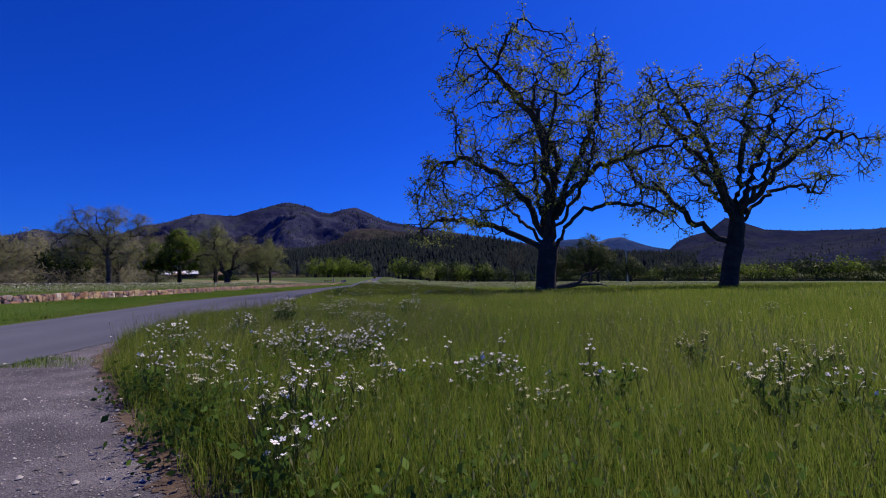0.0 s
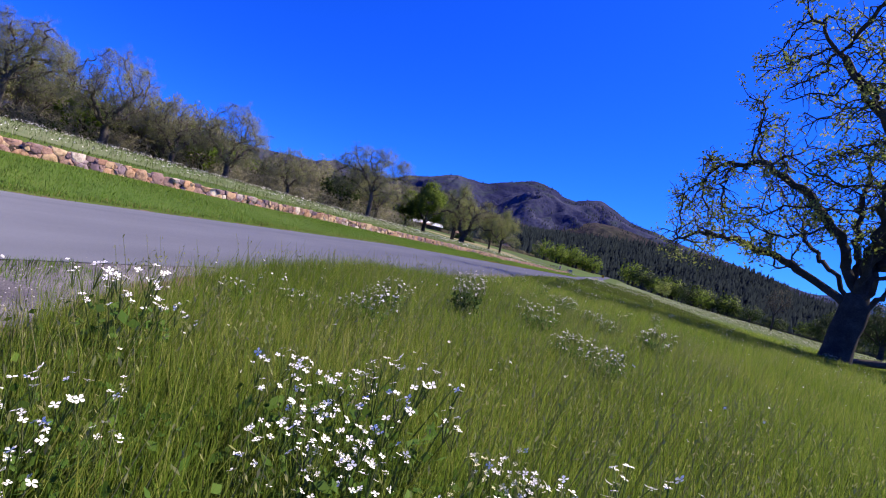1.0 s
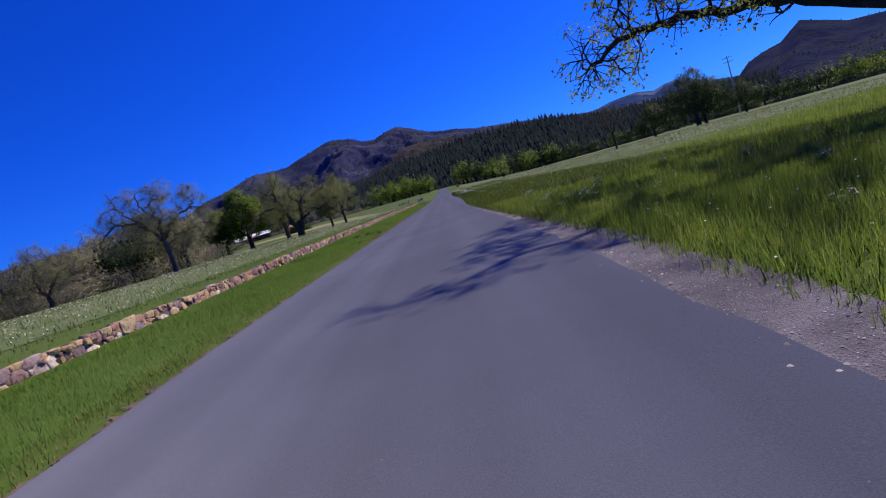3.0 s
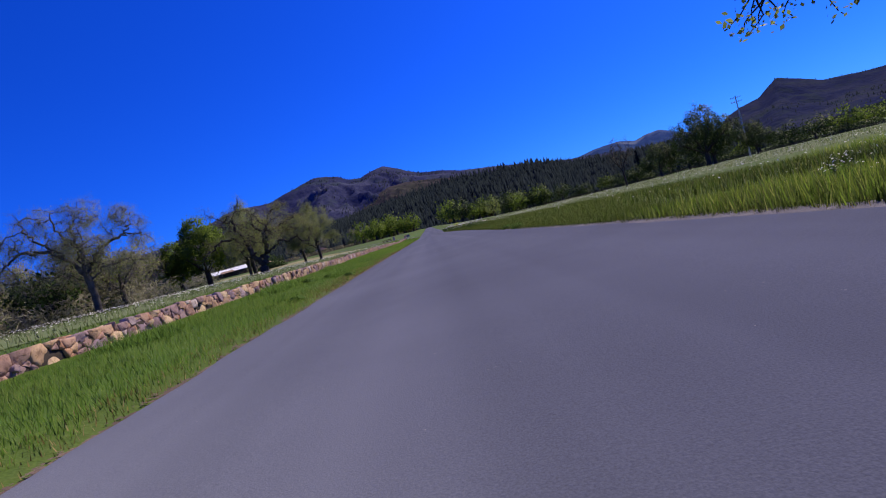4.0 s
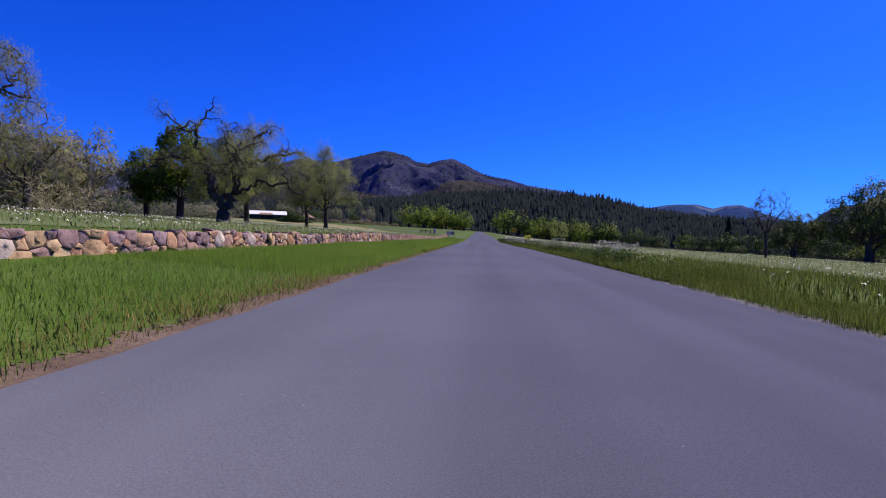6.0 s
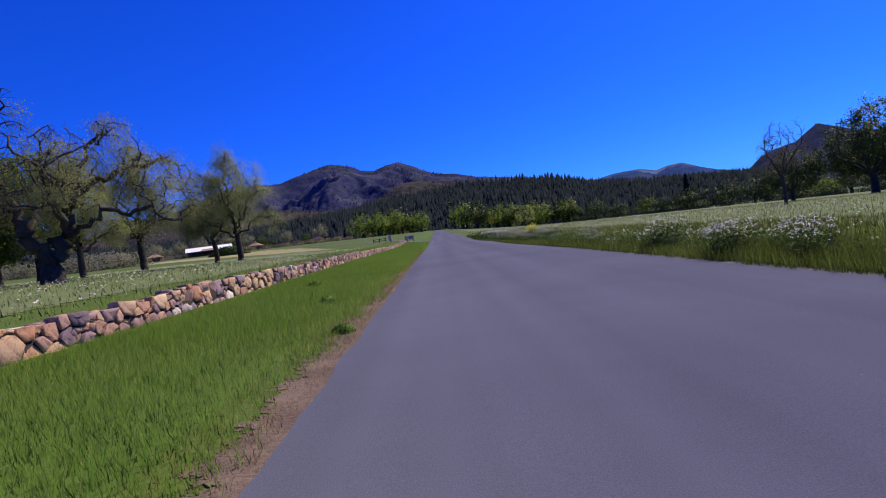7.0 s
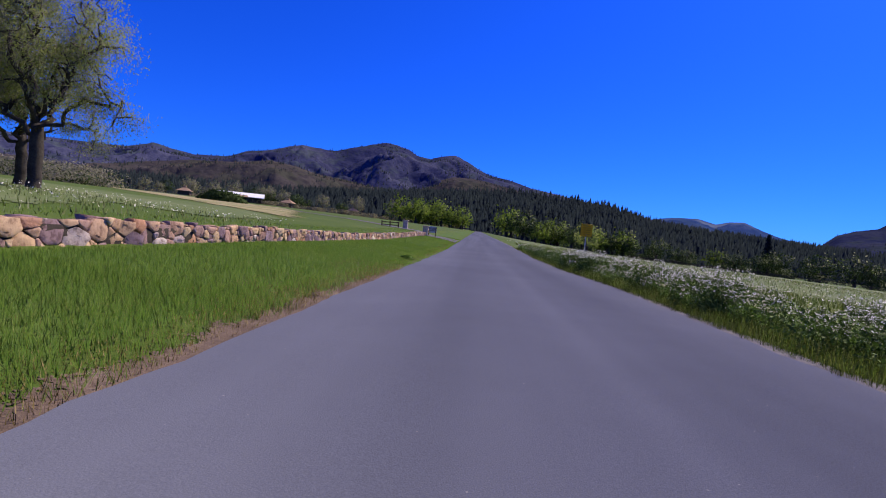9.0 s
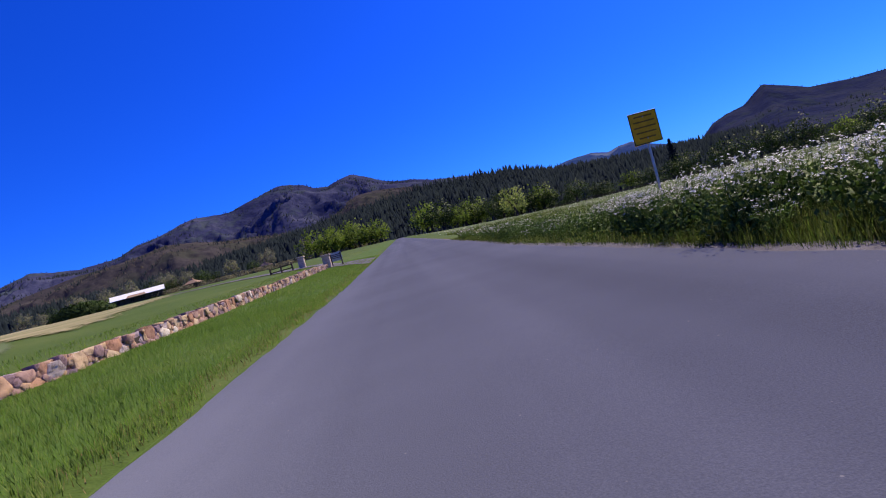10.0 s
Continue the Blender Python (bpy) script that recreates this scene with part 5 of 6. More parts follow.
def wildflower(seed, h, wide, heads, mat, size, label):
    rng = np.random.default_rng(seed)
    root = new("wildflower_plant")
    stems, tops = [], []
    for i in range(max(5, heads // 4)):
        a, r = rng.uniform(0, 6.3), wide * math.sqrt(rng.uniform(0, 1))
        top = np.array((math.cos(a) * r, math.sin(a) * r, h * (rng.uniform(0.62, 1.0) if h < 1.0 else rng.uniform(0.76, 1.0) if h < 1.1 else rng.uniform(0.7, 1.0) - 0.2 * (r / wide) ** 2)))
        mid = top * (0.55, 0.55, 0.5) + rng.normal(0, 0.02, 3)
        stems.append(([top * (0.25, 0.25, 0), mid, top], [0.0045, 0.003, 0.0018] if h < 1.0 else [0.003, 0.0022, 0.0014]))
        for j in range(4):
            q = top + rng.normal(0, 1, 3) * (0.022, 0.022, 0.018)
            stems.append(([top - (0, 0, 0.08), q], [0.002, 0.0015]))
            tops.append(q)
    v, f = tubes(stems, 3)
    tagged(add("stalk", mesh_from("stalk", v, f, M_STEM), root), kind="stuff")
    v, f = petals(rng, np.array(tops), size)
    tagged(add("bloom", mesh_from("bloom", v, f, mat), root), kind="stuff")
    n = heads * 4 if h < 1.1 else heads * 2
    a, r = rng.uniform(0, 6.3, n), wide * np.sqrt(rng.uniform(0, 1, n))
    z = rng.uniform(0.03, 0.72, n) ** (1.0 if h < 0.97 else 1.5)
    r = r * ((0.3 + 0.7 * z) if h < 0.7 else (1.05 - 0.35 * z))
    c = np.stack([np.cos(a) * r, np.sin(a) * r, h * z], -1)
    v, f = leaf_quads(rng, c, 1, 0.02, 0.02 if h < 0.7 else 0.032 if h < 1.1 else 0.036)
    v[:, 2] = np.maximum(v[:, 2], 0)
    tagged(add("foliage", soft_leaves("foliage", v, f, unit(c * (1, 1, 0.6) + (0, 0, 0.25)), M_WEED if h > 0.6 else M_ROADWEED, 0.7), root), kind="stuff")
    return tagged(root, label, "wildflower", group="wildflowers")


kinds = [wildflower(201, 0.5, 0.22, 64, M_PETAL, 0.0115, "white wild radish plant in loose bloom"),
         wildflower(202, 0.55, 0.3, 130, M_PETAL, 0.0112, "dense clump of white wild radish blossoms"),
         wildflower(203, 0.45, 0.2, 34, M_PETAL, 0.012, "sparse white wild radish plant among grass"),
         wildflower(204, 0.48, 0.2, 48, M_CREAM, 0.0115, "cream wild radish plant in bloom"),
         wildflower(205, 1.3, 0.42, 760, M_YELLOW, 0.022, "tall bush of bright yellow mustard in bloom"),
         wildflower(206, 0.95, 0.5, 250, M_PETAL, 0.0155, "tall dense bush of white wild radish"),
         wildflower(207, 0.99, 0.3, 300, M_PETAL, 0.012, "tall loose wild radish plant in white bloom")]
spots = [(0, 5.5, -3.65), (0, 5.15, -2.3), (2, 4.3, -0.5), (0, 5.85, -3.2), (3, 6.9, -5.0), (2, 7.1, -5.4), (0, 6.98, -5.55), (2, 7.0, -6.0), (3, 6.25, -4.7), (2, 10.2, -4.84), (3, 11.0, -4.42), (2, 8.16, -4.37), (2, 8.43, -4.13), (2, 9.06, -4.81),
         (3, 9.7, -5.6), (2, 10.15, -5.6), (2, 7.6, -4.5), (1, 7.1, -3.1), (0, 6.6, -2.75), (0, 7.4, -2.6), (0, 6.9, -3.5), (0, 6.5, -2.3), (2, 6.1, -2.0), (1, 7.3, 6.2), (1, 6.9, 7.0), (1, 8.0, 5.0), (1, 6.3, 8.0), (2, 5.8, 9.8), (0, 6.3, 9.2), (2, 3.9, 9.4), (2, 4.3, 9.6), (0, 5.2, 0.2), (0, 4.9, 1.3),
         (2, 4.5, 0.1), (2, 4.9, 0.5), (0, 8.6, 13.0), (0, 6.0, 16.2), (1, 6.6, 15.6), (3, 5.3, 11.6), (0, 9.5, 18.0), (1, 4.6, 24.0), (2, 4.8, 27.0), (0, 12.5, 22.5), (1, 15.5, 24.5), (1, 17.4, 25.5)]
first = set()
rf = np.random.default_rng(31)
for k, x, y in spots:
    if k not in first:
        first.add(k)
        put_at(kinds[k], x, y, rf.uniform(0, 360), 1.0)
    else:
        place_copy(kinds[k], x, y, rf.uniform(0, 360), rf.uniform(0.8, 1.15) * (1.25 if y < -1 else 1.0))
put_at(kinds[4], 3.85, 106.2, 0, 0.92)
put_at(kinds[6], 5.37, 2.84, 0, 0.8)
put_at(kinds[5], 3.9, 128.0, 0, 1.0)
place_copy(kinds[1], 6.3, 3.5, 60, 1.1)
place_copy(kinds[1], 6.9, 2.0, 10, 0.9)
place_copy(kinds[1], 7.3, 1.6, 200, 0.9)
place_copy(kinds[5], 3.9, 88.0, 40)
place_copy(kinds[0], 4.6, 33.2, 120, 0.95)
place_copy(kinds[2], 4.9, 33.8, 20, 0.95)
for i in range(96):                                   # white bloom along the verge
    y = 70 + 90 * rf.uniform(0, 1) ** 0.75
    x = float(grass_edge(y)) + 0.35 + abs(rf.normal(0, 1.1)) + (0.4 if y < 88 else 0.0)
    if (y < 105 and rf.random() < 0.55) or math.hypot(x - 3.75, y - 106.2) < 0.9:
        continue
    place_copy(kinds[(1, 1, 0, 3)[rf.integers(0, 4)] if y > 100 else rf.integers(0, 4)], x, y, rf.uniform(0, 360), rf.uniform(0.8, 1.2))
for i in range(30):                                   # loose white clumps before the mustard
    y = 76 + 24 * (i + rf.uniform(0, 1)) / 30
    if math.sin(y * 0.9) + math.sin(y * 2.1) > -0.3:
        place_copy(kinds[(1, 5, 5, 0)[rf.integers(0, 4)]], float(grass_edge(y)) + 0.35 + 1.5 * rf.uniform(0, 1), y, rf.uniform(0, 360), rf.uniform(0.55, 0.85))
for x, y, q in ((3.6, 75.5, 0.9), (3.9, 76.4, 0.92), (4.2, 75.2, 0.9), (3.6, 73.2, 0.8), (3.6, 78.2, 0.75), (4.1, 79.0, 0.7), (3.7, 82.8, 0.75), (4.1, 83.7, 0.8), (3.7, 93.2, 0.6), (4.5, 105.5, 0.95), (4.6, 106.4, 1.0), (4.1, 107.1, 0.9), (4.0, 105.2, 0.85), (3.5, 107.3, 0.75), (3.5, 105.1, 0.6), (5.1, 106.0, 0.95)):
    place_copy(kinds[5], x, y, 77 * x + 31 * y, q)
for i in range(66):                                   # band of bloom behind the verge's grass
    y = 104.8 + 21.2 * (i + rf.uniform(0, 1)) / 66
    x = np.interp(y, [98, 112, 117], [3.9, 3.7, 3.3]) + 1.7 * rf.uniform(0, 1) ** 1.2
    if math.hypot(x - 3.75, y - 106.2) > 0.8:
        place_copy(kinds[(5, 1, 1, 5)[rf.integers(0, 3 if y < 112 else 4)]], x, y, rf.uniform(0, 360), rf.uniform(0.6, 0.95) * np.interp(y, [110, 117], [1.0, 1.12]))
for i in range(34):                                   # tall thicket reaching the asphalt
    y = 125.4 + 9.5 * (i + rf.uniform(0, 1)) / 34
    place_copy(kinds[5], np.interp(y, [128, 135], [3.15, 3.5]) + 1.5 * rf.uniform(0, 1), y, rf.uniform(0, 360), rf.uniform(0.85, 1.1) * np.interp(y, [126, 130, 135], [1.0, 0.9, 0.68]))
for i in range(34):
    y = 135 + 17 * (i + rf.uniform(0, 1)) / 34
    place_copy(kinds[(5, 1)[rf.integers(0, 2)]], 3.4 + 1.8 * rf.uniform(0, 1), y, rf.uniform(0, 360), rf.uniform(0.5, 0.72))
for i in range(12):                                   # thick with bloom beside the turnout
    y = rf.uniform(-6.2, -1.9)
    x = float(grass_edge(y)) + 0.4 + 2.5 * rf.uniform(0, 1) ** 1.3
    place_copy(kinds[(0, 2, 2, 3)[rf.integers(0, 4)]], x, y, rf.uniform(0, 360), rf.uniform(0.9, 1.2))
for i in range(30):                                   # scattered in the first meadow
    y = rf.uniform(-4.5, 34)
    x = float(grass_edge(y)) + 0.8 + rf.uniform(0, 1) ** 1.5 * 18
    place_copy(kinds[(0, 2, 2, 3)[rf.integers(0, 4)]], x, y, rf.uniform(0, 360), rf.uniform(0.7, 1.0))


def along_verge(y0, y1, wide):
    def at(r):
        y = r.uniform(y0, y1)
        return float(grass_edge(y)) + 0.6 + wide * r.uniform(0, 1), y
    return at


# broad-leaved herbs thick along the turnout and thinner in the meadow
def herbs(r):
    y = r.uniform(-7.4, -2.4)
    return float(grass_edge(y)) + 0.15 + 3.2 * r.uniform(0, 1) ** 1.6, y


scrub("meadow_herbs", 80, 210, herbs, (0.1, 0.24), M_ROADWEED, "low broad-leaved herbs among the meadow grass", 130, leaf=0.021)
# leafy growth below the blooms; the shade there is put into its dark colour
scrub("verge_weeds", 77, 190, along_verge(70, 98, 1.2), (0.2, 0.36), M_WEED, "dark leafy weeds at the verge", 170, leaf=0.022)
scrub("verge_weeds", 78, 190, along_verge(98, 126, 1.3), (0.22, 0.42), M_WEED, "dark leafy weeds below the white blooms", 170, leaf=0.024)
scrub("verge_weeds", 79, 170, along_verge(124, 150, 1.4), (0.3, 0.52), M_WEED, "dark leafy thicket below the white blooms", 180, leaf=0.028)


# ---------------------------------------------------------------- grass
def blades(rng, x, y, z, h, w, lean=0.35, simple=False):
    n = len(x)
    a = rng.uniform(0, 2 * math.pi, n)
    ux, uy = np.cos(a), np.sin(a)
    b = rng.uniform(0, 2 * math.pi, n)
    t = lean * h * rng.uniform(0.1, 1.0, n)
    lx, ly = np.cos(b) * t, np.sin(b) * t
    B = np.stack([x, y, z - 0.02], -1)
    U = np.stack([ux * w, uy * w, 0 * w], -1)
    if simple:
        t = B + np.stack([lx, ly, h], -1)
        return np.stack([B - U, B + U, t], 1).reshape(-1, 3), np.arange(3 * n).reshape(-1, 3)
    m = B + np.stack([lx * 0.35, ly * 0.35, h * 0.58], -1)
    t = B + np.stack([lx, ly, h * (1 - 0.25 * (np.hypot(lx, ly) / h))], -1)
    v = np.stack([B - U, B + U, m - U * 0.8, m + U * 0.8, t], 1).reshape(-1, 3)
    i = np.arange(n)[:, None] * 5
    f = np.concatenate([i + (0, 1, 3), i + (0, 3, 2), i + (2, 3, 4)], 1).reshape(-1, 3)
    return v, f


def scatter(rng, n, x0, x1, y0, y1):
    return rng.uniform(x0, x1, n), rng.uniform(y0, y1, n)


def soft_blades(name, v, f, mat, up):
    """Blades whose normals lean upward, so that a sward takes the light as one soft surface."""
    n = unit(np.cross(v[f[:, 1]] - v[f[:, 0]], v[f[:, 2]] - v[f[:, 0]]) + 1e-9)
    n[n[:, 2] < 0] *= -1
    N = np.zeros((len(v), 3))
    for k in range(3):
        N[f[:, k]] = n
    me = mesh_from(name, v, f, mat, True)
    me.normals_split_custom_set_from_vertices(unit(N * 0.55 + (0, 0, up)).astype(np.float32))
    return me


def lay_grass(name, seed, zones, mat, label, clump=1.5, lean=0.5, up=1.0):
    """zones: (blades, x0, x1, y0, y1, keep(x, y), (low, high), half width)."""
    rng = np.random.default_rng(seed)
    V, F, base = [], [], 0
    for n, x0, x1, y0, y1, keep, hs, w in zones:
        x, y = scatter(rng, n, x0, x1, y0, y1)
        if keep is not None:
            k = keep(x, y)
            x, y = x[k], y[k]
        wave = 0.5 + 0.5 * np.sin(x * 1.7 / clump + 1.3 * np.sin(y * 0.9 / clump)) * np.sin(y * 1.3 / clump + 1.7 * np.sin(x * 0.7 / clump))
        h = (hs[0] + (hs[1] - hs[0]) * (0.55 * wave + 0.45 * rng.uniform(0, 1, len(x)))) * rng.uniform(0.75, 1.1, len(x))
        rim = x - grass_edge(y)
        h = h * np.where((rim > 0) & (x > 0) & ((y < -3) | (y > 7)), np.interp(rim, [0, 0.5], [0.5, 1.0]), 1.0)
        bent = rng.random(len(x)) < (0.0 if w > 0.0029 else 0.3)
        for k in (bent, ~bent):
            if k.any():
                v, f = blades(rng, x[k], y[k], land(x[k], y[k]), h[k], w * rng.uniform(0.6, 1.3, k.sum()), lean, k is not bent)
                V.append(v)
                F.append(f + base)
                base += len(v)
    return tagged(add(name, soft_blades(name, np.concatenate(V), np.concatenate(F), mat, up)), label, "grass", kind="stuff")


def meadow(x, y):
    return x > grass_edge(y) + 0.05 * np.sin(7 * y) + 0.05 * np.sin(17 * y + 2)


def tall_edge(x, y):
    stray = np.sin(x * 97 + y * 57) * 0.9
    return meadow(x, y) & (y > 1.4 + stray) & (y < 4.9 + stray) & (x < 4.6 + 0.7 * stray)


lay_grass("meadow_grass", 301, [
    (150000, 4.0, 11.5, -7.6, 0.5, meadow, (0.2, 0.48), 0.0024),
    (60000, 3.0, 12.0, 0.0, 1.6, meadow, (0.18, 0.4), 0.0024),
    (170000, 3.0, 12.0, 1.3, 9.0, meadow, (0.22, 0.46), 0.0028),
    (50000, 3.4, 9.5, -6.4, 0.6, lambda x, y: meadow(x - 0.25, y) & (x < grass_edge(y) + 2.6), (0.36, 0.58), 0.0024),
    (30000, 3.0, 5.3, 0.2, 5.9, tall_edge, (0.28, 0.48), 0.0026),
    (90000, 3.0, 16.0, 9.0, 24.0, meadow, (0.2, 0.42), 0.0064),
    (60000, 11.5, 24.0, -7.0, 14.0, None, (0.24, 0.5), 0.0064),
    (56000, 3.0, 28.0, 20.0, 36.0, meadow, (0.2, 0.42), 0.01),
    (44000, 16.0, 62.0, -2.0, 52.0, None, (0.25, 0.5), 0.019),
], M_GRASS, "knee-high green meadow grass with wild oats", 1.5, 0.42)
lay_grass("verge_grass", 302, [
    (100000, 2.45, 4.9, 24.0, 68.0, meadow, (0.14, 0.34), 0.0032),
    (120000, 2.6, 4.9, 68.0, 98.0, meadow, (0.26, 0.58), 0.003),
    (90000, 2.4, 4.9, 98.0, 130.0, meadow, (0.16, 0.4), 0.0034),
    (20000, 2.4, 4.9, 130.0, 160.0, meadow, (0.12, 0.36), 0.0064),
    (44000, 4.9, 16.0, 32.0, 120.0, None, (0.2, 0.42), 0.013),
    (16000, 4.9, 18.0, 120.0, 190.0, None, (0.2, 0.42), 0.02),
], M_VERGE, "tall grass along the meadow side of the road", 1.5, 0.45, 0.6)
def thinning(x, y):
    """Grass that gives out little by little towards the asphalt."""
    stray = 0.5 + 0.5 * np.sin(x * 973.0 + y * 577.0)
    return x < -3.05 - np.interp(y, [20, 64, 104, 118, 126], [0.4, 0.8, 0.75, 0.5, 0.15]) * stray - 0.12 * np.sin(y * 2.3 + np.sin(y * 0.9))


lay_grass("bank_grass", 303, [
    (50000, -6.95, -3.2, -14.0, 10.0, None, (0.06, 0.17), 0.008),
    (170000, -6.95, -3.0, 10.0, 66.0, thinning, (0.06, 0.17), 0.0046),
    (330000, -6.95, -2.95, 66.0, 112.0, thinning, (0.08, 0.2), 0.0034),
    (110000, -6.95, -2.95, 112.0, 140.0, thinning, (0.07, 0.16), 0.0042),
    (30000, -7.0, -2.95, 140.0, 175.0, None, (0.06, 0.16), 0.01),
    (22000, -10.5, -7.6, -14.0, 170.0, None, (0.06, 0.15), 0.009),
], M_GRASS_L, "short bright green grass between road and wall", 2.6, 0.65)


def tall_patch(x, y):
    return np.sin(x * 1.9 + 0.7 * y) + np.sin(y * 0.55 + 1.0) + 0.5 * np.sin(x * 4.1) > 0.6


lay_grass("tall_grass", 307, [
    (22000, -6.6, -3.9, 36.0, 58.0, tall_patch, (0.2, 0.36), 0.0064),
], M_BLUEGRASS, "tall blue-green grass in drifts before the wall", 1.5, 0.5)
lay_grass("dry_grass", 304, [
    (9000, -3.75, -3.05, -14.0, 66.0, None, (0.04, 0.13), 0.0055),
    (56000, -4.3, -2.95, 62.0, 120.0, None, (0.03, 0.1), 0.0042),
    (6000, -3.6, -3.05, 104.0, 160.0, None, (0.04, 0.12), 0.0055),
    (7000, -4.0, -3.0, 40.0, 66.0, None, (0.04, 0.13), 0.0045),
    (5000, 2.7, 3.3, 26.0, 170.0, lambda x, y: x > grass_edge(y) - 0.12, (0.05, 0.14), 0.0045),
    (9000, 3.2, 9.5, -6.4, 26.0, lambda x, y: np.abs(x - grass_edge(y)) < 0.22, (0.05, 0.2), 0.003),
], M_DRY, "tan dry grass at the asphalt's edge")
lay_grass("pale_grass", 305, [
    (30000, 8.0, 70.0, 44.0, 220.0, lambda x, y: x > np.interp(y, [44, 60, 90, 180], [50, 34, 9, 7]), (0.2, 0.42), 0.03),
    (30000, -40.0, -9.0, -14.0, 130.0, None, (0.12, 0.28), 0.02),
], M_PALE, "pale grass thick with small white flowers")
lay_grass("tongue_grass", 306, [(1800, 2.9, 3.9, -1.7, -0.9, None, (0.04, 0.15), 0.004)], M_GRASS_L, "short grass strip at the turnout's end")

# wild oats: bent stalks with hanging spikelets
ro = np.random.default_rng(43)
ox, oy = np.concatenate([ro.uniform(5, 12, 2600), ro.uniform(3, 15, 2200), ro.uniform(3.2, 9, 2600)]), np.concatenate([ro.uniform(-7.5, 1, 2600), ro.uniform(1, 14, 2200), ro.uniform(-3, 7.5, 2600)])
k = meadow(ox - 0.15, oy)
ox, oy = ox[k], oy[k]
stalk, spike = [], []
for x, y in zip(ox, oy):
    h, a = ro.uniform(0.34, 0.6), ro.uniform(0, 6.3)
    b = np.array((x, y, float(land(x, y))))
    top = b + (math.cos(a) * 0.12 * h / 0.4, math.sin(a) * 0.12 * h / 0.4, h)
    mid = b + (top - b) * 0.6 + (0, 0, 0.04)
    stalk.append(([b, mid, top], [0.0018, 0.0015, 0.001]))
    for j in range(4):
        spike.append(mid + (top - mid) * (0.35 + 0.2 * j) + ro.normal(0, 0.012, 3) - (0, 0, 0.01))
v, f = tubes(stalk, 3)
v2, f2 = leaf_quads(ro, np.array(spike), 1, 0.0, 0.013, 0.28, 1.0)
tagged(add("wild_oats", mesh_from("wild_oats", np.concatenate([v, v2]), np.concatenate([f, f2 + len(v)]), M_OAT)), "pale wild oat stalks nodding above the grass", "grass", kind="stuff")

# small blossoms, too many to count
rs = np.random.default_rng(41)
x1, y1 = rs.uniform(3.4, 44, 7500), rs.uniform(40, 190, 7500)
k = x1 > 3.4 + 20 * rs.uniform(0, 1, 7500) ** 2 * (y1 < 88)
x1, y1 = x1[k], y1[k]
x2, y2 = rs.uniform(-34, -9, 8000), rs.uniform(0, 130, 8000)
x3, y3 = rs.uniform(3, 18, 1200), rs.uniform(-5, 34, 1200)
k = meadow(x3, y3)
X, Y = np.concatenate([x1, x2, x3[k]]), np.concatenate([y1, y2, y3[k]])
hh = np.concatenate([rs.uniform(0.3, 0.6, len(x1)), rs.uniform(0.15, 0.32, len(x2)), rs.uniform(0.25, 0.48, k.sum())])
v, f = petals(rs, np.stack([X, Y, land(X, Y) + hh], -1), 0.0115 + 0.014 * (np.arange(len(X)) < len(x1) + len(x2))[:, None])
tagged(add("scattered_blossoms", mesh_from("scattered_blossoms", v, f, M_PETAL)), "small white blossoms sprinkled through the grass", "flowers", kind="stuff")

# pebbles on the gravel
rp = np.random.default_rng(51)
px, py = rp.uniform(2.6, 9.0, 120000), rp.uniform(-8, 28, 120000)
k = (px > right_edge(py) - 0.12 - 0.1 * rp.uniform(0, 1, len(px)) ** 3) & (px < grass_edge(py) + 0.1)
px, py = px[k], py[k]
pz = gravel_z(px, py) + 0.006
s = rp.uniform(0.003, 0.008, len(px)) * np.where(rp.random(len(px)) < 0.05, rp.uniform(1.6, 3.4, len(px)), 1.0)
a = rp.uniform(0, 6.3, len(px))
C = np.stack([px, py, pz], -1)
ring = [C + np.stack([np.cos(a + q) * s * rp.uniform(0.7, 1.2, len(s)), np.sin(a + q) * s * rp.uniform(0.7, 1.2, len(s)), 0.2 * s], -1) for q in (0, 1.57, 3.14, 4.71)]
top = C + np.stack([0 * s, 0 * s, s * rp.uniform(0.6, 1.0, len(s))], -1)
v = np.stack([*ring, top], 1).reshape(-1, 3)
i = np.arange(len(px))[:, None] * 5
f = np.concatenate([i + (0, 1, 4), i + (1, 2, 4), i + (2, 3, 4), i + (3, 0, 4)], 1).reshape(-1, 3)
tagged(add("pebbles", mesh_from("pebbles", v, f, M_PEBBLE)), "loose grey and white gravel stones", "gravel", kind="stuff")


# ---------------------------------------------------------------- stone wall
WALL_Y0, WALL_Y1 = -60.0, 165.5


def wall_x(y):
    return float(np.interp(y, [-100, 120, 165], [-7.0, -7.0, -6.85]))


def wall_foot(y):
    return float(land(wall_x(y) + 0.25, y)) - 0.06


def wall_top(y):
    return wall_foot(y) + 0.52 + float(np.interp(y, [25, 48, 80, 87, 112, 128, 145], [-0.08, 0.0, 0.03, 0.1, 0.08, -0.08, -0.02])) + 0.025 * math.sin(y * 0.37) + 0.015 * math.sin(y * 1.1)


def clip(poly, px, py, nx, ny):
    """The part of a polygon on the inner side of a line."""
    out = []
    for i in range(len(poly)):
        a, b = poly[i - 1], poly[i]
        da, db = (a[0] - px) * nx + (a[1] - py) * ny, (b[0] - px) * nx + (b[1] - py) * ny
        if (da <= 0) != (db <= 0):
            t = da / (da - db)
            out.append((a[0] + (b[0] - a[0]) * t, a[1] + (b[1] - a[1]) * t))
        if db <= 0:
            out.append(b)
    return out


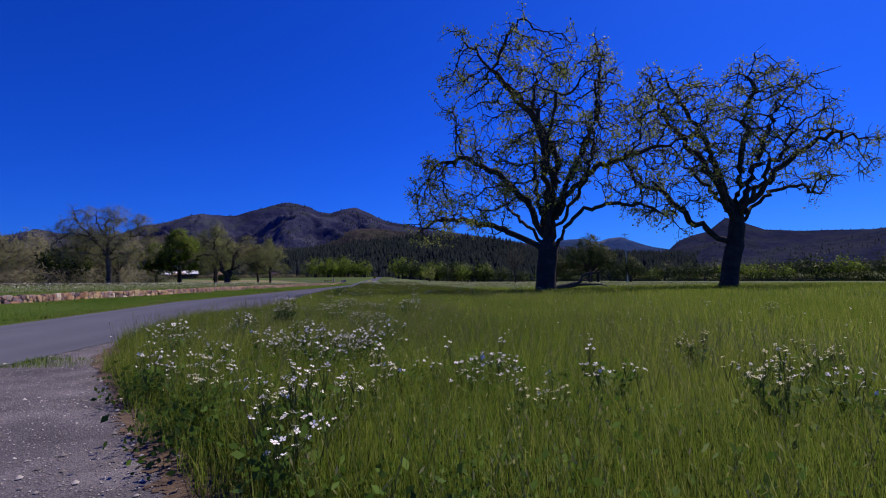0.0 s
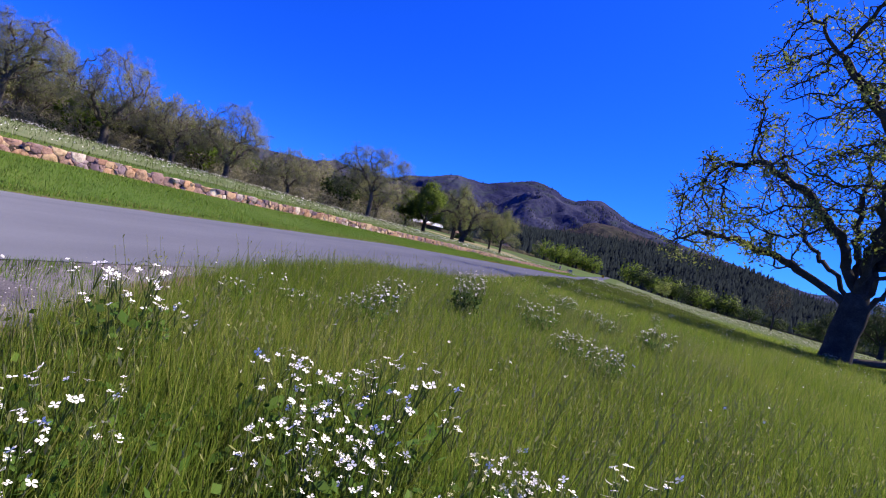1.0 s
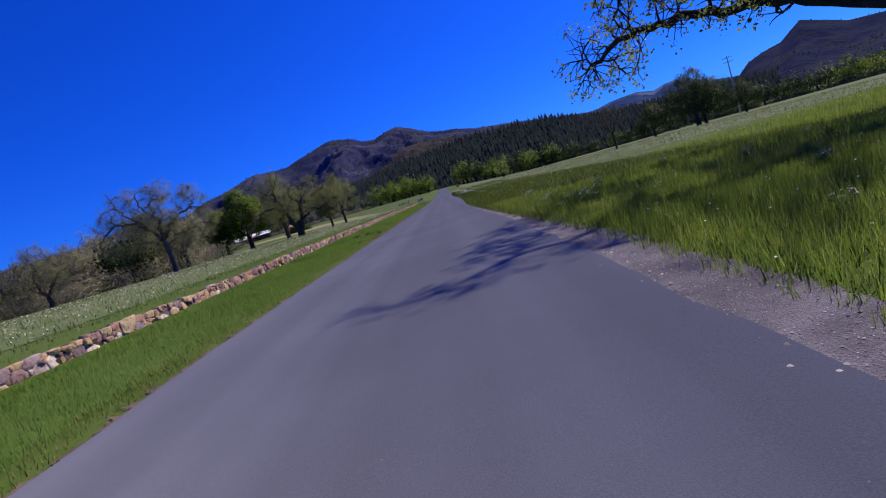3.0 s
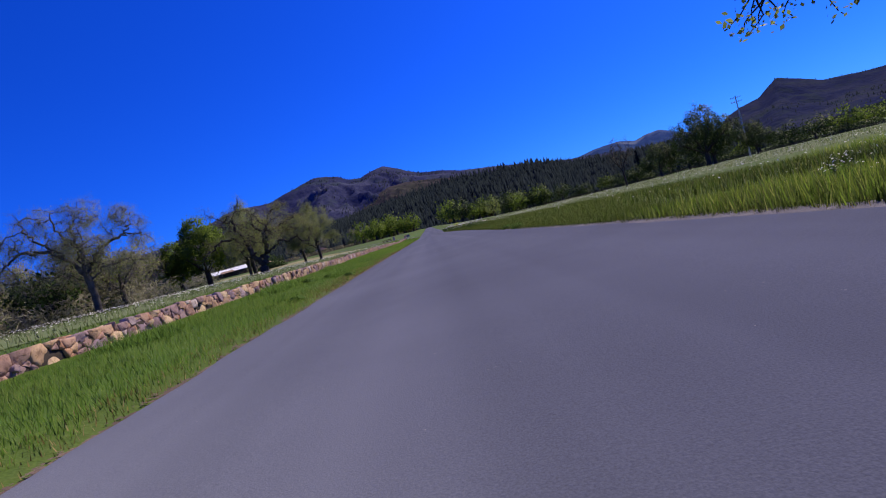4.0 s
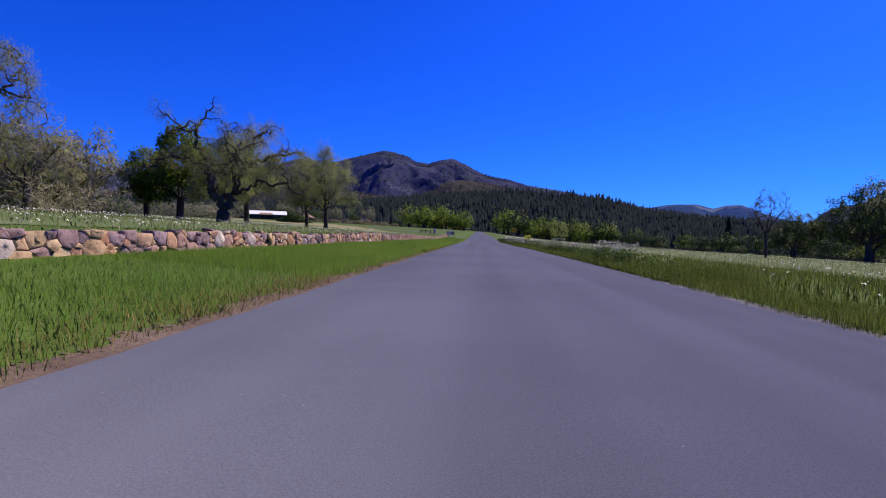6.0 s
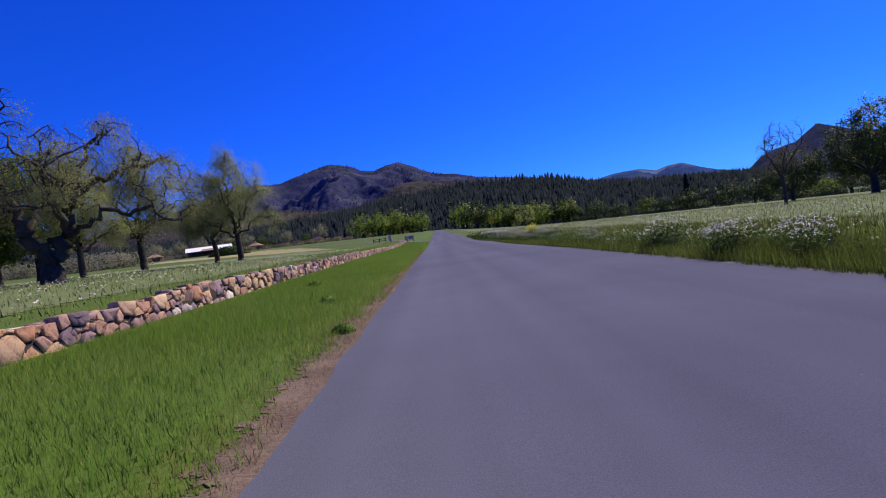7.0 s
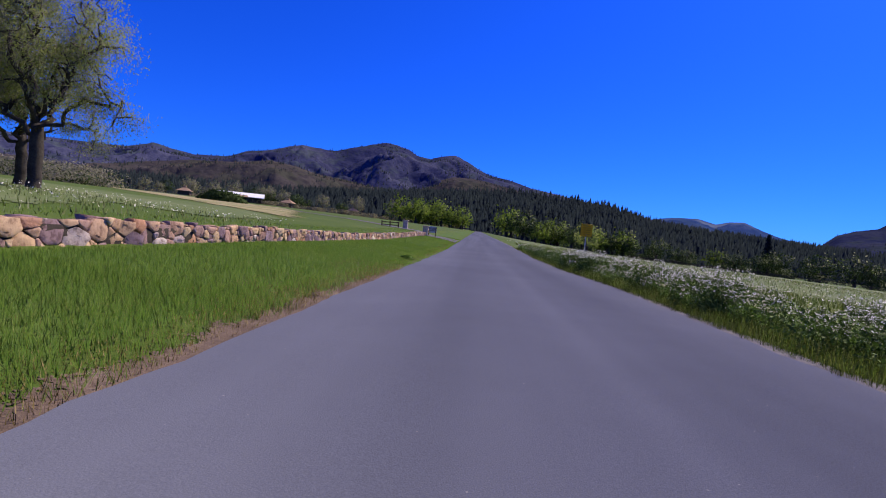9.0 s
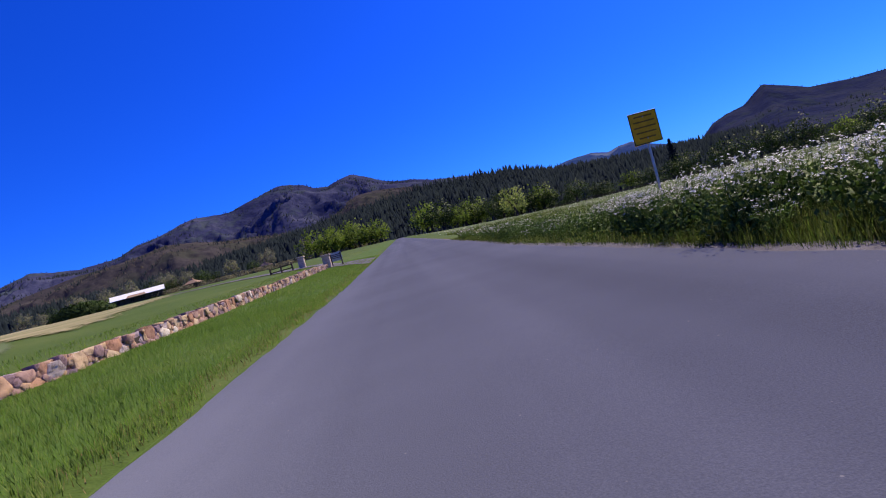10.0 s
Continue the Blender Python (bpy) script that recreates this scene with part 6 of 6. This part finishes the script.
def wall_cells(seed):
    """Rubble: stones of very uneven size thrown in at random, each taking the room round it."""
    rng = np.random.default_rng(seed)
    flat = 1.2                                            # stones lie a little wider than high
    rows = {}
    for step, big in ((9000, (0.17, 0.24)), (18000, (0.1, 0.17)), (34000, (0.055, 0.09))):
        for q in range(step):
            y, z, r = rng.uniform(WALL_Y0, WALL_Y1), rng.uniform(0.02, 0.5) * flat, rng.uniform(*big)
            if big[0] > 0.15 and rng.random() > 0.4:
                continue
            k = int(y)
            if all(math.hypot(y - a, z - b) > 0.84 * (r + c) for m in (k - 1, k, k + 1) for a, b, c in rows.get(m, ())):
                rows.setdefault(k, []).append((y, z, r))
    for k in sorted(rows):
        near = [p for m in (k - 1, k, k + 1) if m in rows for p in rows[m]]
        for sy, sz, r in list(rows[k]):
            lid = (0.5 + rng.uniform(-0.04, 0.04)) * flat
            slant = rng.uniform(-0.06, 0.06)
            poly = [(sy - 0.5, -0.05), (sy + 0.5, -0.05), (sy + 0.5, lid + slant), (sy - 0.5, lid - slant)]
            for oy, oz, o in near:
                dy, dz = oy - sy, oz - sz
                d2 = dy * dy + dz * dz
                if 0 < d2 < 1.0:
                    t = 0.5 + (r * r - o * o) / (2 * d2)
                    poly = clip(poly, sy + dy * t, sz + dz * t, dy, dz)
                    if len(poly) < 3:
                        break
            if len(poly) >= 3:
                yield sy, sz / flat, [(a, b / flat) for a, b in poly], rng


def round_corners(P, rng):
    """Each corner cut back to two, so that an outline looks broken and worn."""
    out = []
    for i in range(len(P)):
        a, b, c = P[i - 1], P[i], P[(i + 1) % len(P)]
        k = rng.uniform(0.04, 0.16)
        out += [b + (a - b) * k, b + (c - b) * k] if rng.random() < 0.55 else [b]
    return np.array(out)


def stone_mesh(sy, sz, poly, rng, deep=0.2):
    """One fieldstone: a worn outline, a rounded broken face, and a back that narrows into the wall; about (0, 0, 0)."""
    P = round_corners(np.array(poly), rng)
    c = P.mean(0)
    d = P - c
    L = np.linalg.norm(d, axis=1, keepdims=True)
    n = len(P)
    edge = d * np.clip(1 - 0.003 / L, 0.3, 1) * rng.uniform(0.965, 1.0, (n, 1))
    inner = edge * np.clip(1 - rng.uniform(0.004, 0.014, (n, 1)) / L, 0.3, 0.98)
    bulge = rng.uniform(0.004, 0.022)
    tilt = rng.normal(0, 0.1, 2)
    lean = lambda q, k: bulge * k + q @ tilt  # noqa: E731
    back = np.c_[np.full(n, -deep * rng.uniform(0.9, 1.2)), edge * 0.85]
    waist = np.c_[np.full(n, -deep * 0.45), edge]
    front = np.c_[lean(edge, 0.1), edge]
    face = np.c_[lean(inner, 0.8) + rng.uniform(-0.012, 0.012, n), inner]
    core = np.c_[lean(inner, 1.0) * 0.6 + bulge * 0.4 + rng.uniform(-0.02, 0.02, n), inner * 0.45]
    v = np.concatenate([back, waist, front, face, core])
    f = []
    for q in range(4):
        for i in range(n):
            j = (i + 1) % n
            f.append((q * n + i, q * n + j, q * n + n + j, q * n + n + i))
    f += [tuple(range(n))[::-1], tuple(range(4 * n, 5 * n))]
    return v, f, c


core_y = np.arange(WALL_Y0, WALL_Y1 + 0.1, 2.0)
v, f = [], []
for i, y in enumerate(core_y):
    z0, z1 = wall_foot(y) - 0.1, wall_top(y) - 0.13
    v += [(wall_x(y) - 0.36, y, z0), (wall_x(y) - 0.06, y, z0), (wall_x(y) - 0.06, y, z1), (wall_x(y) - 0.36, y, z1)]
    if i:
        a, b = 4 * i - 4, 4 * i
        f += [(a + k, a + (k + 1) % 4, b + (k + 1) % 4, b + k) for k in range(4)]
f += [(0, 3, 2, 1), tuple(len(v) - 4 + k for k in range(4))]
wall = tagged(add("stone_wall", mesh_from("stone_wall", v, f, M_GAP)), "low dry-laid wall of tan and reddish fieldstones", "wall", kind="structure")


def tone(me, values):
    at = me.attributes.new("tone", "FLOAT", "FACE")
    at.data.foreach_set("value", np.asarray(values, np.float32))


rest_v, rest_f, rest_t, base, count = [], [], [], 0, 0
for sy, sz, poly, rng in wall_cells(61):
    v, f, c = stone_mesh(sy, sz, poly, rng)
    y, z = c
    at = np.array((wall_x(y) - 0.04 + rng.normal(0, 0.02), y, wall_foot(y) + z * (wall_top(y) - wall_foot(y)) / 0.5))
    t = rng.random()
    if 70.0 < y < 114.0 and count < 300:
        me = mesh_from("stone", v, f, M_STONE)
        tone(me, [t] * len(me.polygons))
        add("stone", me, wall).location = at
        count += 1
    else:
        rest_v.append(v + at)
        rest_f += [tuple(base + k for k in q) for q in f]
        rest_t += [t] * len(f)
        base += len(v)
for sy, sz, poly, rng in wall_cells(67):                  # the far face, only its top showing
    if sz > 0.26:
        v, f, c = stone_mesh(sy, sz, poly, rng, 0.24)
        y, z = c
        rest_v.append(v * (-1, 1, 1) + (wall_x(y) - 0.42, y, wall_foot(y) + z * (wall_top(y) - wall_foot(y)) / 0.5 + rng.uniform(-0.07, 0.0)))
        rest_f += [tuple(base + k for k in q[::-1]) for q in f]
        rest_t += [rng.random()] * len(f)
        base += len(v)
me = mesh_from("stones", np.concatenate(rest_v), rest_f, M_STONE)
tone(me, rest_t)
tagged(add("stones", me, wall), "fieldstones of the wall farther along", kind="stuff")
